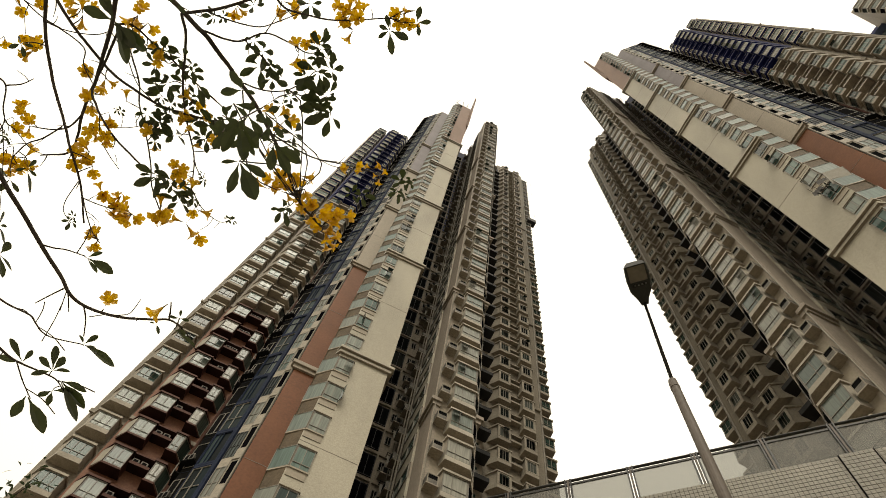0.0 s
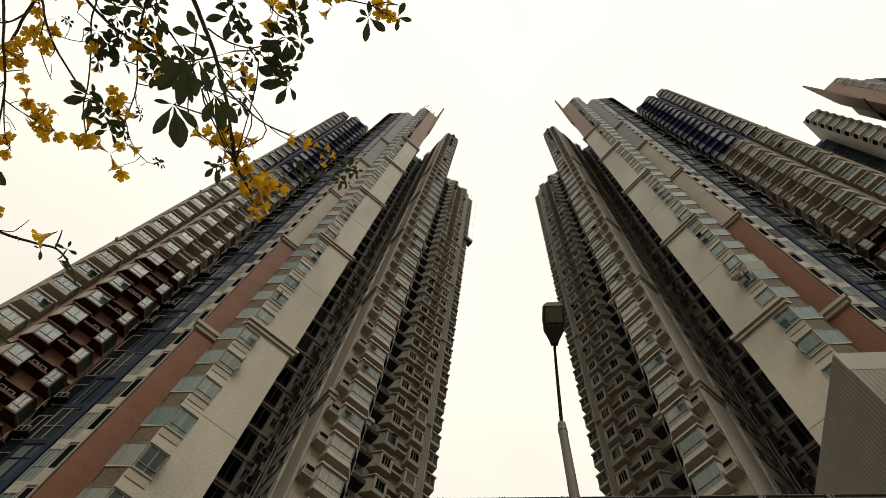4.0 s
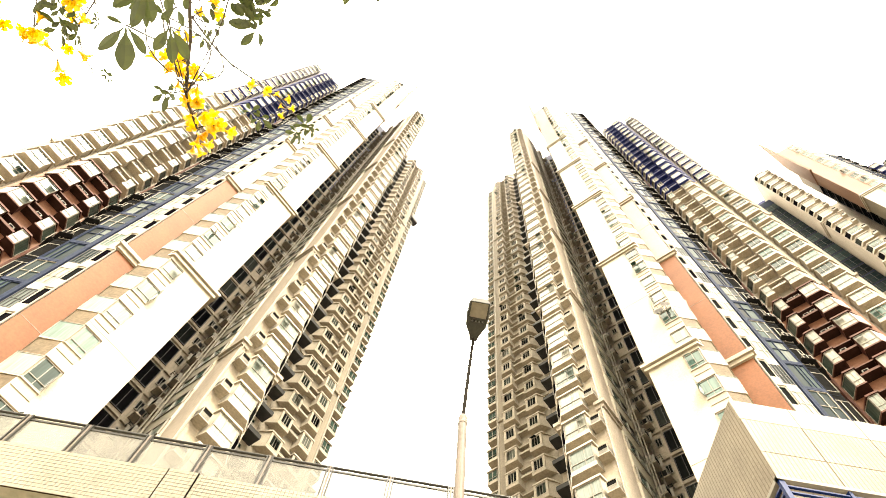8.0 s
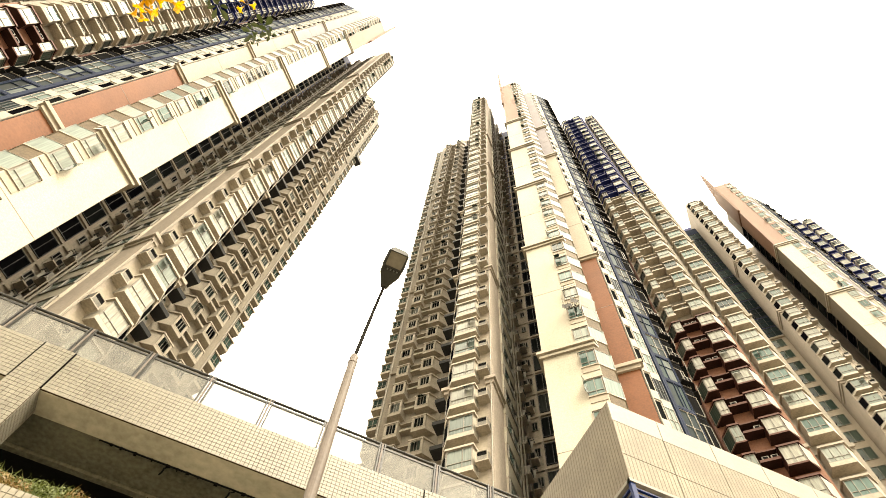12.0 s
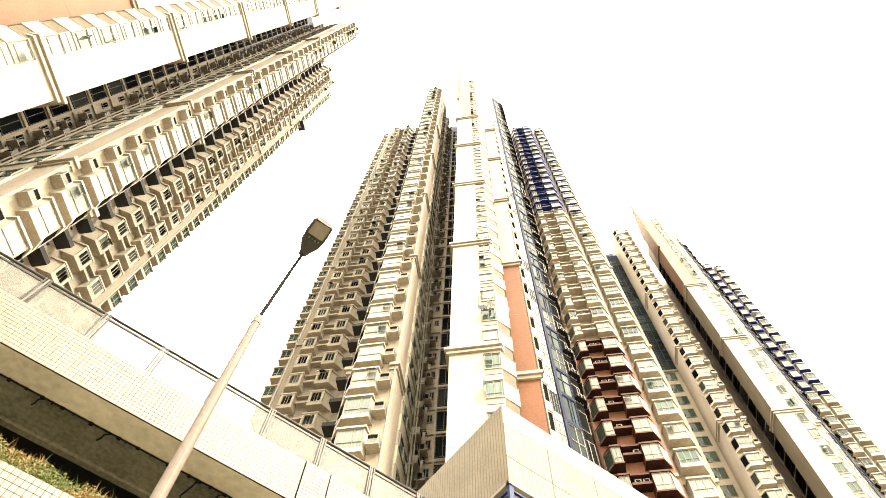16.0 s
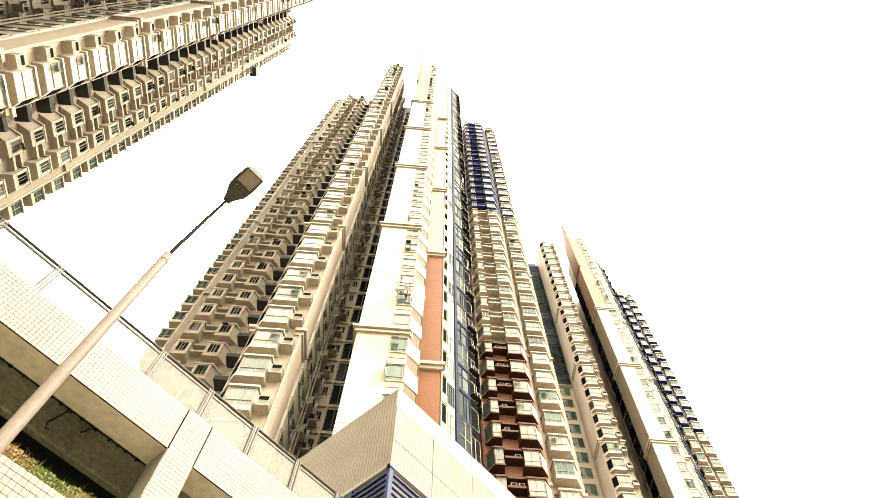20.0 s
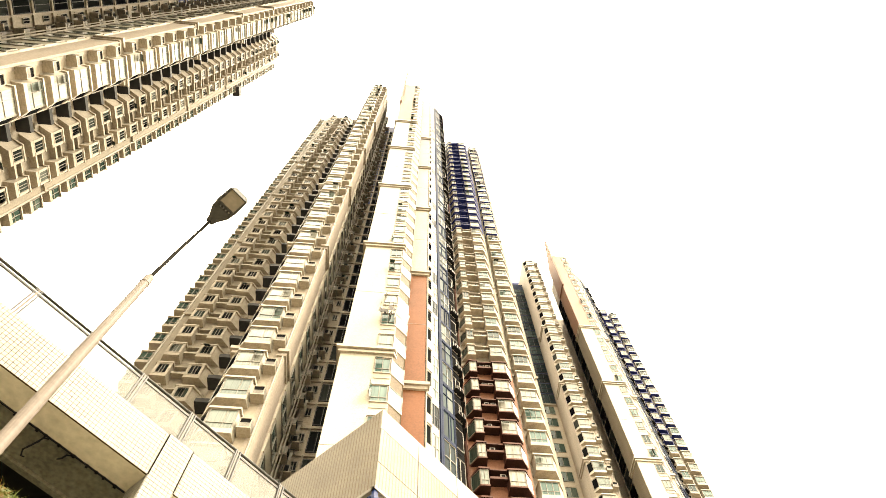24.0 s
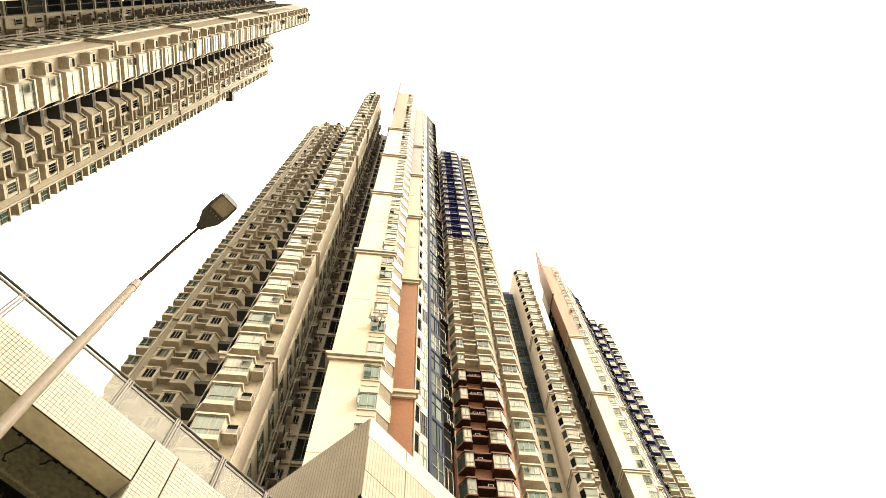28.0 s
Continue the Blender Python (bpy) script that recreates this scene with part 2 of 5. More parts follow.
M = {
    "white": mat("white_tile_cladding", (0.4, 0.367, 0.292), 0.5, vary=0.14, scale=0.35, fine=14, grid=(0.3, 0.3, 0.014), line=(0.365, 0.332, 0.262), streak=0.3),
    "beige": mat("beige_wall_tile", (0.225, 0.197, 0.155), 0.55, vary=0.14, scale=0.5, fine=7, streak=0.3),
    "cream": mat("cream_wall_paint", (0.323, 0.281, 0.221), 0.55, vary=0.1, scale=0.5, fine=7, streak=0.3),
    "bay": mat("bay_concrete_paint", (0.315, 0.281, 0.227), 0.6, vary=0.13, scale=1.2, fine=9, obj_vary=0.1),
    "baywhite": mat("white_bay_paint", (0.37, 0.337, 0.278), 0.55, vary=0.1, scale=1.2, fine=9, obj_vary=0.08),
    # bay colour darkened for undersides, their shade put into the tone
    "under": mat("shaded_bay_soffit", (0.285, 0.245, 0.19), 0.7, vary=0.15, scale=1.4, fine=9, obj_vary=0.1),
    "red": mat("red_brown_tile", (0.16, 0.064, 0.029), 0.55, vary=0.12, scale=0.5, fine=8),
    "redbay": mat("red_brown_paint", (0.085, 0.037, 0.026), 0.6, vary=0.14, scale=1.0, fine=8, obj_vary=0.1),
    "salmon": mat("salmon_tile", (0.23, 0.14, 0.1), 0.55, vary=0.1, scale=0.5, fine=8, streak=0.3),
    "lilac": mat("lilac_tile", (0.2, 0.178, 0.186), 0.5, vary=0.1, scale=0.5, fine=8),
    "navy": mat("dark_blue_tile", (0.011, 0.017, 0.085), 0.6, vary=0.15, scale=0.6, fine=8),
    "blue": mat("blue_grey_metal_frame", (0.022, 0.029, 0.052), 0.75, spec=0.04, vary=0.14, scale=1.0, fine=8),
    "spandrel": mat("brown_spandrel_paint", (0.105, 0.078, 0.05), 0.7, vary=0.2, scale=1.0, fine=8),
    "grey": mat("grey_brown_render", (0.325, 0.28, 0.23), 0.6, vary=0.14, scale=0.5, fine=8, streak=0.3),
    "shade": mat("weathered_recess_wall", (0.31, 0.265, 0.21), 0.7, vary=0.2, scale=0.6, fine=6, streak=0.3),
    "frame": mat("white_window_frame", (0.2, 0.186, 0.16), 0.4, vary=0.06, bump=0.0),
    "dframe": mat("dark_window_frame", (0.03, 0.03, 0.03), 0.4, vary=0.06, bump=0.0),
    "ac": mat("air_conditioner_casing", (0.17, 0.157, 0.136), 0.5, vary=0.2, scale=3, fine=20, obj_vary=0.2),
    # black of vents, joints and fittings; also colours in the shade of recesses
    "flatblack": mat("vent_and_recess_black", (0.01, 0.01, 0.01), 0.9, vary=0.2, spec=0.0),
    "pipe": mat("painted_pipe", (0.24, 0.216, 0.176), 0.5, vary=0.15, scale=0.8),
    "concrete": mat("stained_concrete", (0.5, 0.462, 0.35), 0.8, vary=0.16, scale=0.7, fine=9, bump=0.2),
    # near-black colour stands in for the deep shade under the footbridge
    "bridgeshade": mat("underbridge_shade_black", (0.006, 0.0057, 0.005), 0.85, vary=0.2, scale=1.0, fine=14),
    "tile": mat("small_square_white_tile", (0.175, 0.161, 0.126), 0.35, vary=0.16, scale=0.9, fine=20, obj_vary=0.06, spec=0.15),
    "grout": mat("brown_grout", (0.045, 0.03, 0.018), 0.8, vary=0.2, scale=2.0, fine=20),
    "rib": mat("narrow_vertical_tile", (0.182, 0.158, 0.118), 0.5, vary=0.16, scale=0.7, fine=9, grid=(0.15, 0, 0.036), line=(0.092, 0.07, 0.048)),
    "capping": mat("smooth_white_capping", (0.225, 0.206, 0.166), 0.4, vary=0.08, scale=0.8, fine=9),
    "taupe": mat("taupe_wall_tile", (0.15, 0.113, 0.087), 0.6, vary=0.12, scale=0.5, fine=8, streak=0.3),
    # stained concrete, darkened to hold the shade further under the footbridge
    "soffit": mat("stained_shaded_soffit", (0.15, 0.142, 0.098), 0.85, vary=0.22, scale=1.1, fine=16, bump=0.3),
    "groove": mat("joint_sealant", (0.2, 0.17, 0.14), 0.8, vary=0.1),
    "louvre": mat("blue_painted_louvre", (0.005, 0.016, 0.075), 0.4, vary=0.1),
    "steel": mat("stainless_steel", (0.27, 0.27, 0.261), 0.28, metal=1.0, vary=0.06, fine=30, bump=0.05),
    "lamp": mat("grey_lamp_housing", (0.028, 0.028, 0.024), 0.6, spec=0.15, vary=0.1, scale=4, fine=30),
    "pole": mat("galvanised_pole_paint", (0.112, 0.093, 0.079), 0.5, vary=0.12, scale=2.0, fine=25),
    "arm": mat("dark_lamp_arm", (0.016, 0.015, 0.013), 0.9, spec=0.0, vary=0.1, bump=0.0),
    "clay": mat("clay_tile", (0.17, 0.098, 0.066), 0.6, vary=0.1, scale=0.5, fine=8, streak=0.3),
    # near-black ledge colour carries the shade of the recess
    "hood": mat("shaded_ledge_black", (0.012, 0.0115, 0.011), 0.9, vary=0.2, spec=0.0),
    "lens": mat("lamp_lens", (0.128, 0.112, 0.088), 0.15, vary=0.1, spec=0.6),
    "bark": mat("dark_bark", (0.045, 0.036, 0.027), 0.85, vary=0.25, scale=8, fine=40, bump=0.6),
    "ground": mat("asphalt_ground", (0.1, 0.095, 0.088), 0.9, vary=0.2, scale=0.3, fine=10),
    "paving": mat("concrete_paving", (0.42, 0.38, 0.315), 0.85, vary=0.15, scale=0.6, fine=12, grid=(0.4, 0, 0.01), line=(0.1, 0.1, 0.1)),
    # tone sets how much light the added deck throws upwards
    "deck": mat("bounce_deck_paving", (0.2, 0.182, 0.155), 0.9, vary=0.15, scale=0.4, fine=8, grid=(0.6, 0, 0.012), line=(0.1, 0.1, 0.1)),
    # near-black maroon holds the shade under the red bays and shelves
    "darkred": mat("maroon_soffit_shade", (0.026, 0.01, 0.007), 0.7, vary=0.2, scale=1.2, fine=9),
    "wingred": mat("maroon_wing_tile", (0.185, 0.088, 0.054), 0.55, vary=0.14, scale=0.5, fine=8),
    "soil": mat("planter_soil", (0.07, 0.05, 0.03), 0.95, vary=0.3, scale=6, fine=30),
    "palecloth": mat("white_sheet", (0.32, 0.304, 0.264), 0.8, vary=0.1, scale=3, fine=20),
    "cloth": mat("hanging_laundry", (0.112, 0.105, 0.098), 0.9, vary=0.3, scale=5, fine=20),
    "pane": pane_mat("curtained_glass", ((0.0, (0.133, 0.193, 0.169)), (0.18, (0.0643, 0.109, 0.095)), (0.3, (0.248, 0.273, 0.237)), (0.45, (0.0918, 0.145, 0.128)), (0.6, (0.193, 0.221, 0.19)), (0.78, (0.0276, 0.0452, 0.0418)))),
    "darkpane": pane_mat("dark_glass_and_void", ((0.0, (0.005, 0.005, 0.006)), (0.35, (0.009, 0.01, 0.01)), (0.7, (0.003, 0.003, 0.004)), (0.9, (0.03, 0.033, 0.03))), 0.5, 0.0),
    "midpane": pane_mat("shaded_room_glass", ((0.0, (0.012, 0.016, 0.014)), (0.3, (0.035, 0.044, 0.038)), (0.48, (0.006, 0.008, 0.0075)), (0.82, (0.09, 0.098, 0.085)), (0.92, (0.004, 0.005, 0.005))), 0.2, 0.05),
    "palepane": pane_mat("pale_reflecting_glass", ((0.0, (0.17, 0.2, 0.175)), (0.3, (0.25, 0.255, 0.217)), (0.58, (0.12, 0.15, 0.134)), (0.7, (0.29, 0.285, 0.24)))),
    "greenpane": pane_mat("green_side_glass", ((0.0, (0.03, 0.052, 0.043)), (0.4, (0.017, 0.032, 0.027)), (0.75, (0.06, 0.08, 0.067))), 0.1, 0.15),
    "tealpane": pane_mat("teal_curtain_wall_glass", ((0.0, (0.008, 0.016, 0.019)), (0.3, (0.03, 0.047, 0.048)), (0.5, (0.004, 0.008, 0.009)), (0.72, (0.016, 0.026, 0.028)), (0.9, (0.09, 0.105, 0.1))), 0.3, 0.02),
    "cornerpane": pane_mat("pale_teal_corner_glass", ((0.0, (0.101, 0.145, 0.128)), (0.35, (0.156, 0.188, 0.166)), (0.6, (0.0735, 0.109, 0.095)), (0.8, (0.184, 0.193, 0.166))), 0.3, 0.06),
}


def leafy(name, a, b, rough=0.5, through=0.35):
    m = bpy.data.materials.new(name)
    m.use_nodes = True
    n, l = m.node_tree.nodes, m.node_tree.links
    p = n["Principled BSDF"]
    p.inputs["Roughness"].default_value = rough
    geo, co, tex, mix = n.new("ShaderNodeNewGeometry"), n.new("ShaderNodeTexCoord"), n.new("ShaderNodeTexNoise"), n.new("ShaderNodeMix")
    tex.inputs["Scale"].default_value = 25
    mix.data_type = "RGBA"
    mix.inputs[6].default_value, mix.inputs[7].default_value = (*a, 1), (*b, 1)
    av = n.new("ShaderNodeMath")
    av.operation = "MULTIPLY_ADD"
    av.inputs[1].default_value = 0.6
    l.new(geo.outputs["Random Per Island"], av.inputs[0])
    sc = n.new("ShaderNodeMath")
    sc.operation = "MULTIPLY"
    sc.inputs[1].default_value = 0.4
    l.new(co.outputs["Object"], tex.inputs["Vector"])
    l.new(tex.outputs["Fac"], sc.inputs[0])
    l.new(sc.outputs[0], av.inputs[2])
    l.new(av.outputs[0], mix.inputs[0])
    l.new(mix.outputs[2], p.inputs["Base Color"])
    tr, ms = n.new("ShaderNodeBsdfTranslucent"), n.new("ShaderNodeMixShader")
    l.new(mix.outputs[2], tr.inputs["Color"])
    ms.inputs[0].default_value = through
    l.new(p.outputs[0], ms.inputs[1])
    l.new(tr.outputs[0], ms.inputs[2])
    l.new(ms.outputs[0], n["Material Output"].inputs["Surface"])
    return m


M["leaf"] = leafy("tree_leaf", (0.014, 0.022, 0.006), (0.04, 0.052, 0.011), through=0.28)
M["petal"] = leafy("yellow_petal", (0.5, 0.25, 0.003), (0.66, 0.42, 0.006), through=0.4)
M["calyx"] = leafy("flower_stalk", (0.05, 0.03, 0.012), (0.09, 0.06, 0.02), through=0.05)
M["grass"] = leafy("planter_grass", (0.05, 0.07, 0.012), (0.095, 0.112, 0.018), through=0.2)
M["drygrass"] = leafy("dry_planter_grass", (0.14, 0.078, 0.021), (0.185, 0.12, 0.032), through=0.2)
M["crown"] = leafy("street_tree_leaf", (0.02, 0.035, 0.012), (0.045, 0.07, 0.02), through=0.2)

glass = bpy.data.materials.new("frosted_parapet_glass")
glass.use_nodes = True
gp = glass.node_tree.nodes["Principled BSDF"]
gp.inputs["Base Color"].default_value = (0.155, 0.15, 0.137, 1)
gp.inputs["Specular IOR Level"].default_value = 0.05
gp.inputs["Roughness"].default_value, gp.inputs["IOR"].default_value = 0.35, 1.45
gp.inputs["Transmission Weight"].default_value = 0.0
gt, gm = glass.node_tree.nodes.new("ShaderNodeBsdfTransparent"), glass.node_tree.nodes.new("ShaderNodeMixShader")
gt.inputs["Color"].default_value = (0.9, 0.91, 0.89, 1)
gm.inputs[0].default_value = 0.5
glass.node_tree.links.new(gt.outputs[0], gm.inputs[1])
glass.node_tree.links.new(gp.outputs[0], gm.inputs[2])
glass.node_tree.links.new(gm.outputs[0], glass.node_tree.nodes["Material Output"].inputs["Surface"])
M["glass"] = glass


# ---- mesh building ----
class Shape:
    """Gathers faces with materials; flip mirrors it across x."""

    def __init__(self, flip=1, off=(0, 0)):
        self.v, self.f, self.m, self.mats, self.flip, self.off = [], [], [], [], flip, off

    def slot(self, name):
        if name not in self.mats:
            self.mats.append(name)
        return self.mats.index(name)

    def face(self, pts, m):
        k = len(self.v)
        self.v += [(self.flip * (p[0] + self.off[0]), p[1] + self.off[1], p[2]) for p in pts]
        idx = list(range(k, k + len(pts)))
        self.f.append(idx if self.flip > 0 else idx[::-1])
        self.m.append(self.slot(m))
        return self

    def prism(self, plan, z0, z1, m, under=None, top=None, sides=None):
        """An upright prism over a plan that runs counter-clockwise. sides: material by side index."""
        n = len(plan)
        for i in range(n):
            a, b = plan[i], plan[(i + 1) % n]
            self.face([(*a, z0), (*b, z0), (*b, z1), (*a, z1)], (sides or {}).get(i, m))
        self.face([(*p, z1) for p in plan], top or m)
        self.face([(*p, z0) for p in plan[::-1]], under or m)
        return self

    def box(self, x0, x1, y0, y1, z0, z1, m, under=None):
        return self.prism([(x0, y0), (x1, y0), (x1, y1), (x0, y1)], z0, z1, m, under)

    def mesh(self, name):
        me = bpy.data.meshes.new(name)
        me.from_pydata(self.v, [], self.f)
        for k in self.mats:
            me.materials.append(M[k])
        me.polygons.foreach_set("material_index", self.m)
        me.update()
        return me


def part(name, shape, parent, label="", at=(0, 0, 0)):
    """Links a Shape or a mesh as one mesh object under a thing or a part."""
    ob = new(name, shape.mesh(name) if isinstance(shape, Shape) else shape)
    ob.parent = parent
    ob.location = at
    if label:
        ob["label"] = label
    return ob


def thing(name, m, label, category, group="", kind=""):
    ob = tagged(new(name), label, category, group, kind)
    ob.matrix_world = m
    return ob


def solid(name, shape, label, category="", kind="", m=None, group=""):
    ob = tagged(new(name, shape.mesh(name)), label, category, group, kind)
    if m is not None:
        ob.matrix_world = m
    return ob


def tube(s, pts, r0, r1, m, sides=6):
    """A tapered tube along points, added to a Shape."""
    rings = []
    n = len(pts)
    for i, p in enumerate(pts):
        p = Vector(p)
        d = (Vector(pts[min(i + 1, n - 1)]) - Vector(pts[max(i - 1, 0)])).normalized()
        a = d.orthogonal().normalized()
        b = d.cross(a)
        r = r0 + (r1 - r0) * i / max(1, n - 1)
        rings.append([p + r * (math.cos(2 * math.pi * k / sides) * a + math.sin(2 * math.pi * k / sides) * b) for k in range(sides)])
    for i in range(n - 1):
        # keep neighbouring rings aligned
        best = min(range(sides), key=lambda o: (rings[i + 1][o] - rings[i][0]).length)
        rings[i + 1] = rings[i + 1][best:] + rings[i + 1][:best]
        for k in range(sides):
            j = (k + 1) % sides
            s.face([rings[i][k], rings[i][j], rings[i + 1][j], rings[i + 1][k]], m)
    s.face(rings[0][::-1], m)
    s.face(rings[-1], m)
    return s


def spline(pts, steps=5):
    """Points of a smooth curve through the given ones."""
    out = []
    P = [Vector(p) for p in pts]
    P = [2 * P[0] - P[1]] + P + [2 * P[-1] - P[-2]]
    for i in range(1, len(P) - 2):
        for k in range(steps):
            t = k / steps
            a, b, c, d = P[i - 1], P[i], P[i + 1], P[i + 2]
            out.append(0.5 * (2 * b + (c - a) * t + (2 * a - 5 * b + 4 * c - d) * t * t + (3 * b - a - 3 * c + d) * t ** 3))
    out.append(P[-2])
    return out


# ---- the apartment towers ----
# Plan of one tower: x to its side, y into its depth, the white column's face at y = 21.6 from the plan's origin.
STOREY, FIRST, COUNT = 2.8, 18.5, 43
ROOF = FIRST + STOREY * COUNT
WHITE = (0.08, 0.14)  # the white column stands a little off the grid
BANDS = [18.5, 35.3, 52.1, 68.9, 85.7, 102.5]


def framed(s, p, q, z0, z1, m, frame="frame", depth=0.06, border=0.05, bars=(0.5,), rail=0.3):
    """A window frame on the upright plane from plan point p to q, standing proud outwards (to the right of p to q)."""
    a, b = Vector((*p, 0)), Vector((*q, 0))
    d = (b - a).normalized()
    nrm = Vector((d.y, -d.x, 0))
    length = (b - a).length

    def bar(l0, l1, h0, h1):
        pts = [a + d * l0, a + d * l1, a + d * l1 + nrm * depth, a + d * l0 + nrm * depth]
        s.prism([(v.x, v.y) for v in (pts[3], pts[2], pts[1], pts[0])], h0, h1, frame)

    bar(0, length, z0, z0 + border)
    bar(0, length, z1 - border, z1)
    bar(0, border, z0 + border, z1 - border)
    bar(length - border, length, z0 + border, z1 - border)
    for f in bars:
        bar(length * f - 0.02, length * f + 0.02, z0 + border, z1 - border)
    if rail:
        h = z0 + (z1 - z0) * rail
        bar(border, length - border, h - 0.02, h + 0.02)


def pane_face(s, p, q, z0, z1, m, out=0.02):
    a, b = Vector((*p, 0)), Vector((*q, 0))
    d = (b - a).normalized()
    nrm = Vector((d.y, -d.x, 0)) * out
    a, b = a + nrm, b + nrm
    s.face([(a.x, a.y, z0), (b.x, b.y, z0), (b.x, b.y, z1), (a.x, a.y, z1)], m)


def bay_unit(flip, wl, fl, fr, wr, back, front, m, under, z0=0.62, z1=2.42, glass="pane", left=None, right=None, bars=(0.5,), frame="frame", inset=0.0, rail=0.3, border=0.05, apron=0.34, cheek=""):
    """A bay window: solid sill and head, glazed front, sides plain or glazed. Gives body and pane."""
    plan = [(wl, back + 0.05), (fl, front), (fr, front), (wr, back + 0.05)]
    s, g = Shape(flip), Shape(flip)
    sill, head = z0 + apron, z1 - 0.16
    s.prism(plan, z0, sill, m, under)
    s.prism([(wl - 0.04, back + 0.05), (fl - 0.05, front - 0.07), (fr + 0.05, front - 0.07), (wr + 0.04, back + 0.05)], head, z1, m, under)
    s.prism([(wl + 0.03, back + 0.05), (fl + 0.05, front + 0.07), (fr - 0.05, front + 0.07), (wr - 0.03, back + 0.05)], sill, head, m)
    lo, hi = (fl + 0.05 + inset, front + 0.07), (fr - 0.05 - inset, front + 0.07)
    if inset:
        for x0, x1, h0, h1 in ((fl, lo[0], sill, head), (hi[0], fr, sill, head), (lo[0], hi[0], sill, sill + inset * 0.6), (lo[0], hi[0], head - inset * 0.6, head)):
            s.box(x0, x1, front - 0.02, front + 0.09, h0, h1, m)
    framed(s, lo, hi, sill + inset * 0.6, head - inset * 0.6, m, frame, border=border, bars=bars, rail=rail)
    pane_face(g, lo, hi, sill + 0.05 + inset * 0.5, head - 0.05 - inset * 0.5, glass)
    if left:
        framed(s, (wl + 0.03, back), (fl + 0.05, front + 0.07), sill, head, m, frame, bars=(), rail=0)
        pane_face(g, (wl + 0.03, back), (fl + 0.05, front + 0.07), sill + 0.05, head - 0.05, left)
    if right:
        framed(s, (fr - 0.05, front + 0.07), (wr - 0.03, back), sill, head, m, frame, bars=(), rail=0)
        pane_face(g, (fr - 0.05, front + 0.07), (wr - 0.03, back), sill + 0.05, head - 0.05, right)
    if cheek:
        pane_face(s, (fr - 0.02, front + 0.05), (wr - 0.01, back), sill + 0.03, head - 0.03, cheek, 0.03)
    return s, g


def flat_window(flip, p, q, z0, z1, glass="pane", frame="frame", bars=(0.5,), rail=0.3):
    s, g = Shape(flip), Shape(flip)
    framed(s, p, q, z0, z1, frame, frame, depth=0.09, bars=bars, rail=rail)
    pane_face(g, p, q, z0 + 0.04, z1 - 0.04, glass, 0.03)
    return s, g


def ac_shape(flip, x0, x1, y0, y1, z0, z1, face="front"):
    s = Shape(flip)
    s.box(x0, x1, y0, y1, z0, z1, "ac")
    if face == "front":
        s.box(x0 + 0.07, x1 - 0.07, y0 - 0.012, y0, z0 + 0.08, z1 - 0.06, "flatblack")
    elif face == "slot":
        s.box(x0, x1, y0 - 0.05, y0, z1 - 0.05, z1, "bay").box(x0, x0 + 0.05, y0 - 0.05, y0, z0, z1 - 0.05, "bay").box(x1 - 0.05, x1, y0 - 0.05, y0, z0, z1 - 0.05, "bay")
        s.box(x0 + 0.05, x1 - 0.05, y0 - 0.01, y0, z0 + 0.34, z1 - 0.05, "flatblack")
        s.box(x0 + 0.05, x1 - 0.05, y0 - 0.03, y0, z0, z0 + 0.34, "ac")
    else:
        s.box(x1, x1 + 0.012, y0 + 0.07, y1 - 0.07, z0 + 0.08, z1 - 0.06, "flatblack")
    s.box(x0 - 0.05, x1 + 0.05, y0 - 0.05, y1, z0 - 0.08, z0, "bay", "under")
    return s


def ac_shelf(flip, x0, x1, back, m, under="under", deep=0.5):
    """A ledge with a low screen that hides two air conditioners."""
    s = Shape(flip)
    s.box(x0, x1, back - deep, back + 0.05, 1.5, 1.6, m, under)
    s.box(x0, x1, back - deep, back - deep + 0.06, 1.6, 1.72, m)
    s.box(x0, x1, back - deep - 0.02, back + 0.05, 2.32, 2.42, m, under)
    # black sheet colours in the shade of the open cavity
    s.box(x0 + 0.04, x1 - 0.04, back - 0.06, back - 0.01, 1.6, 2.32, "flatblack")
    return s


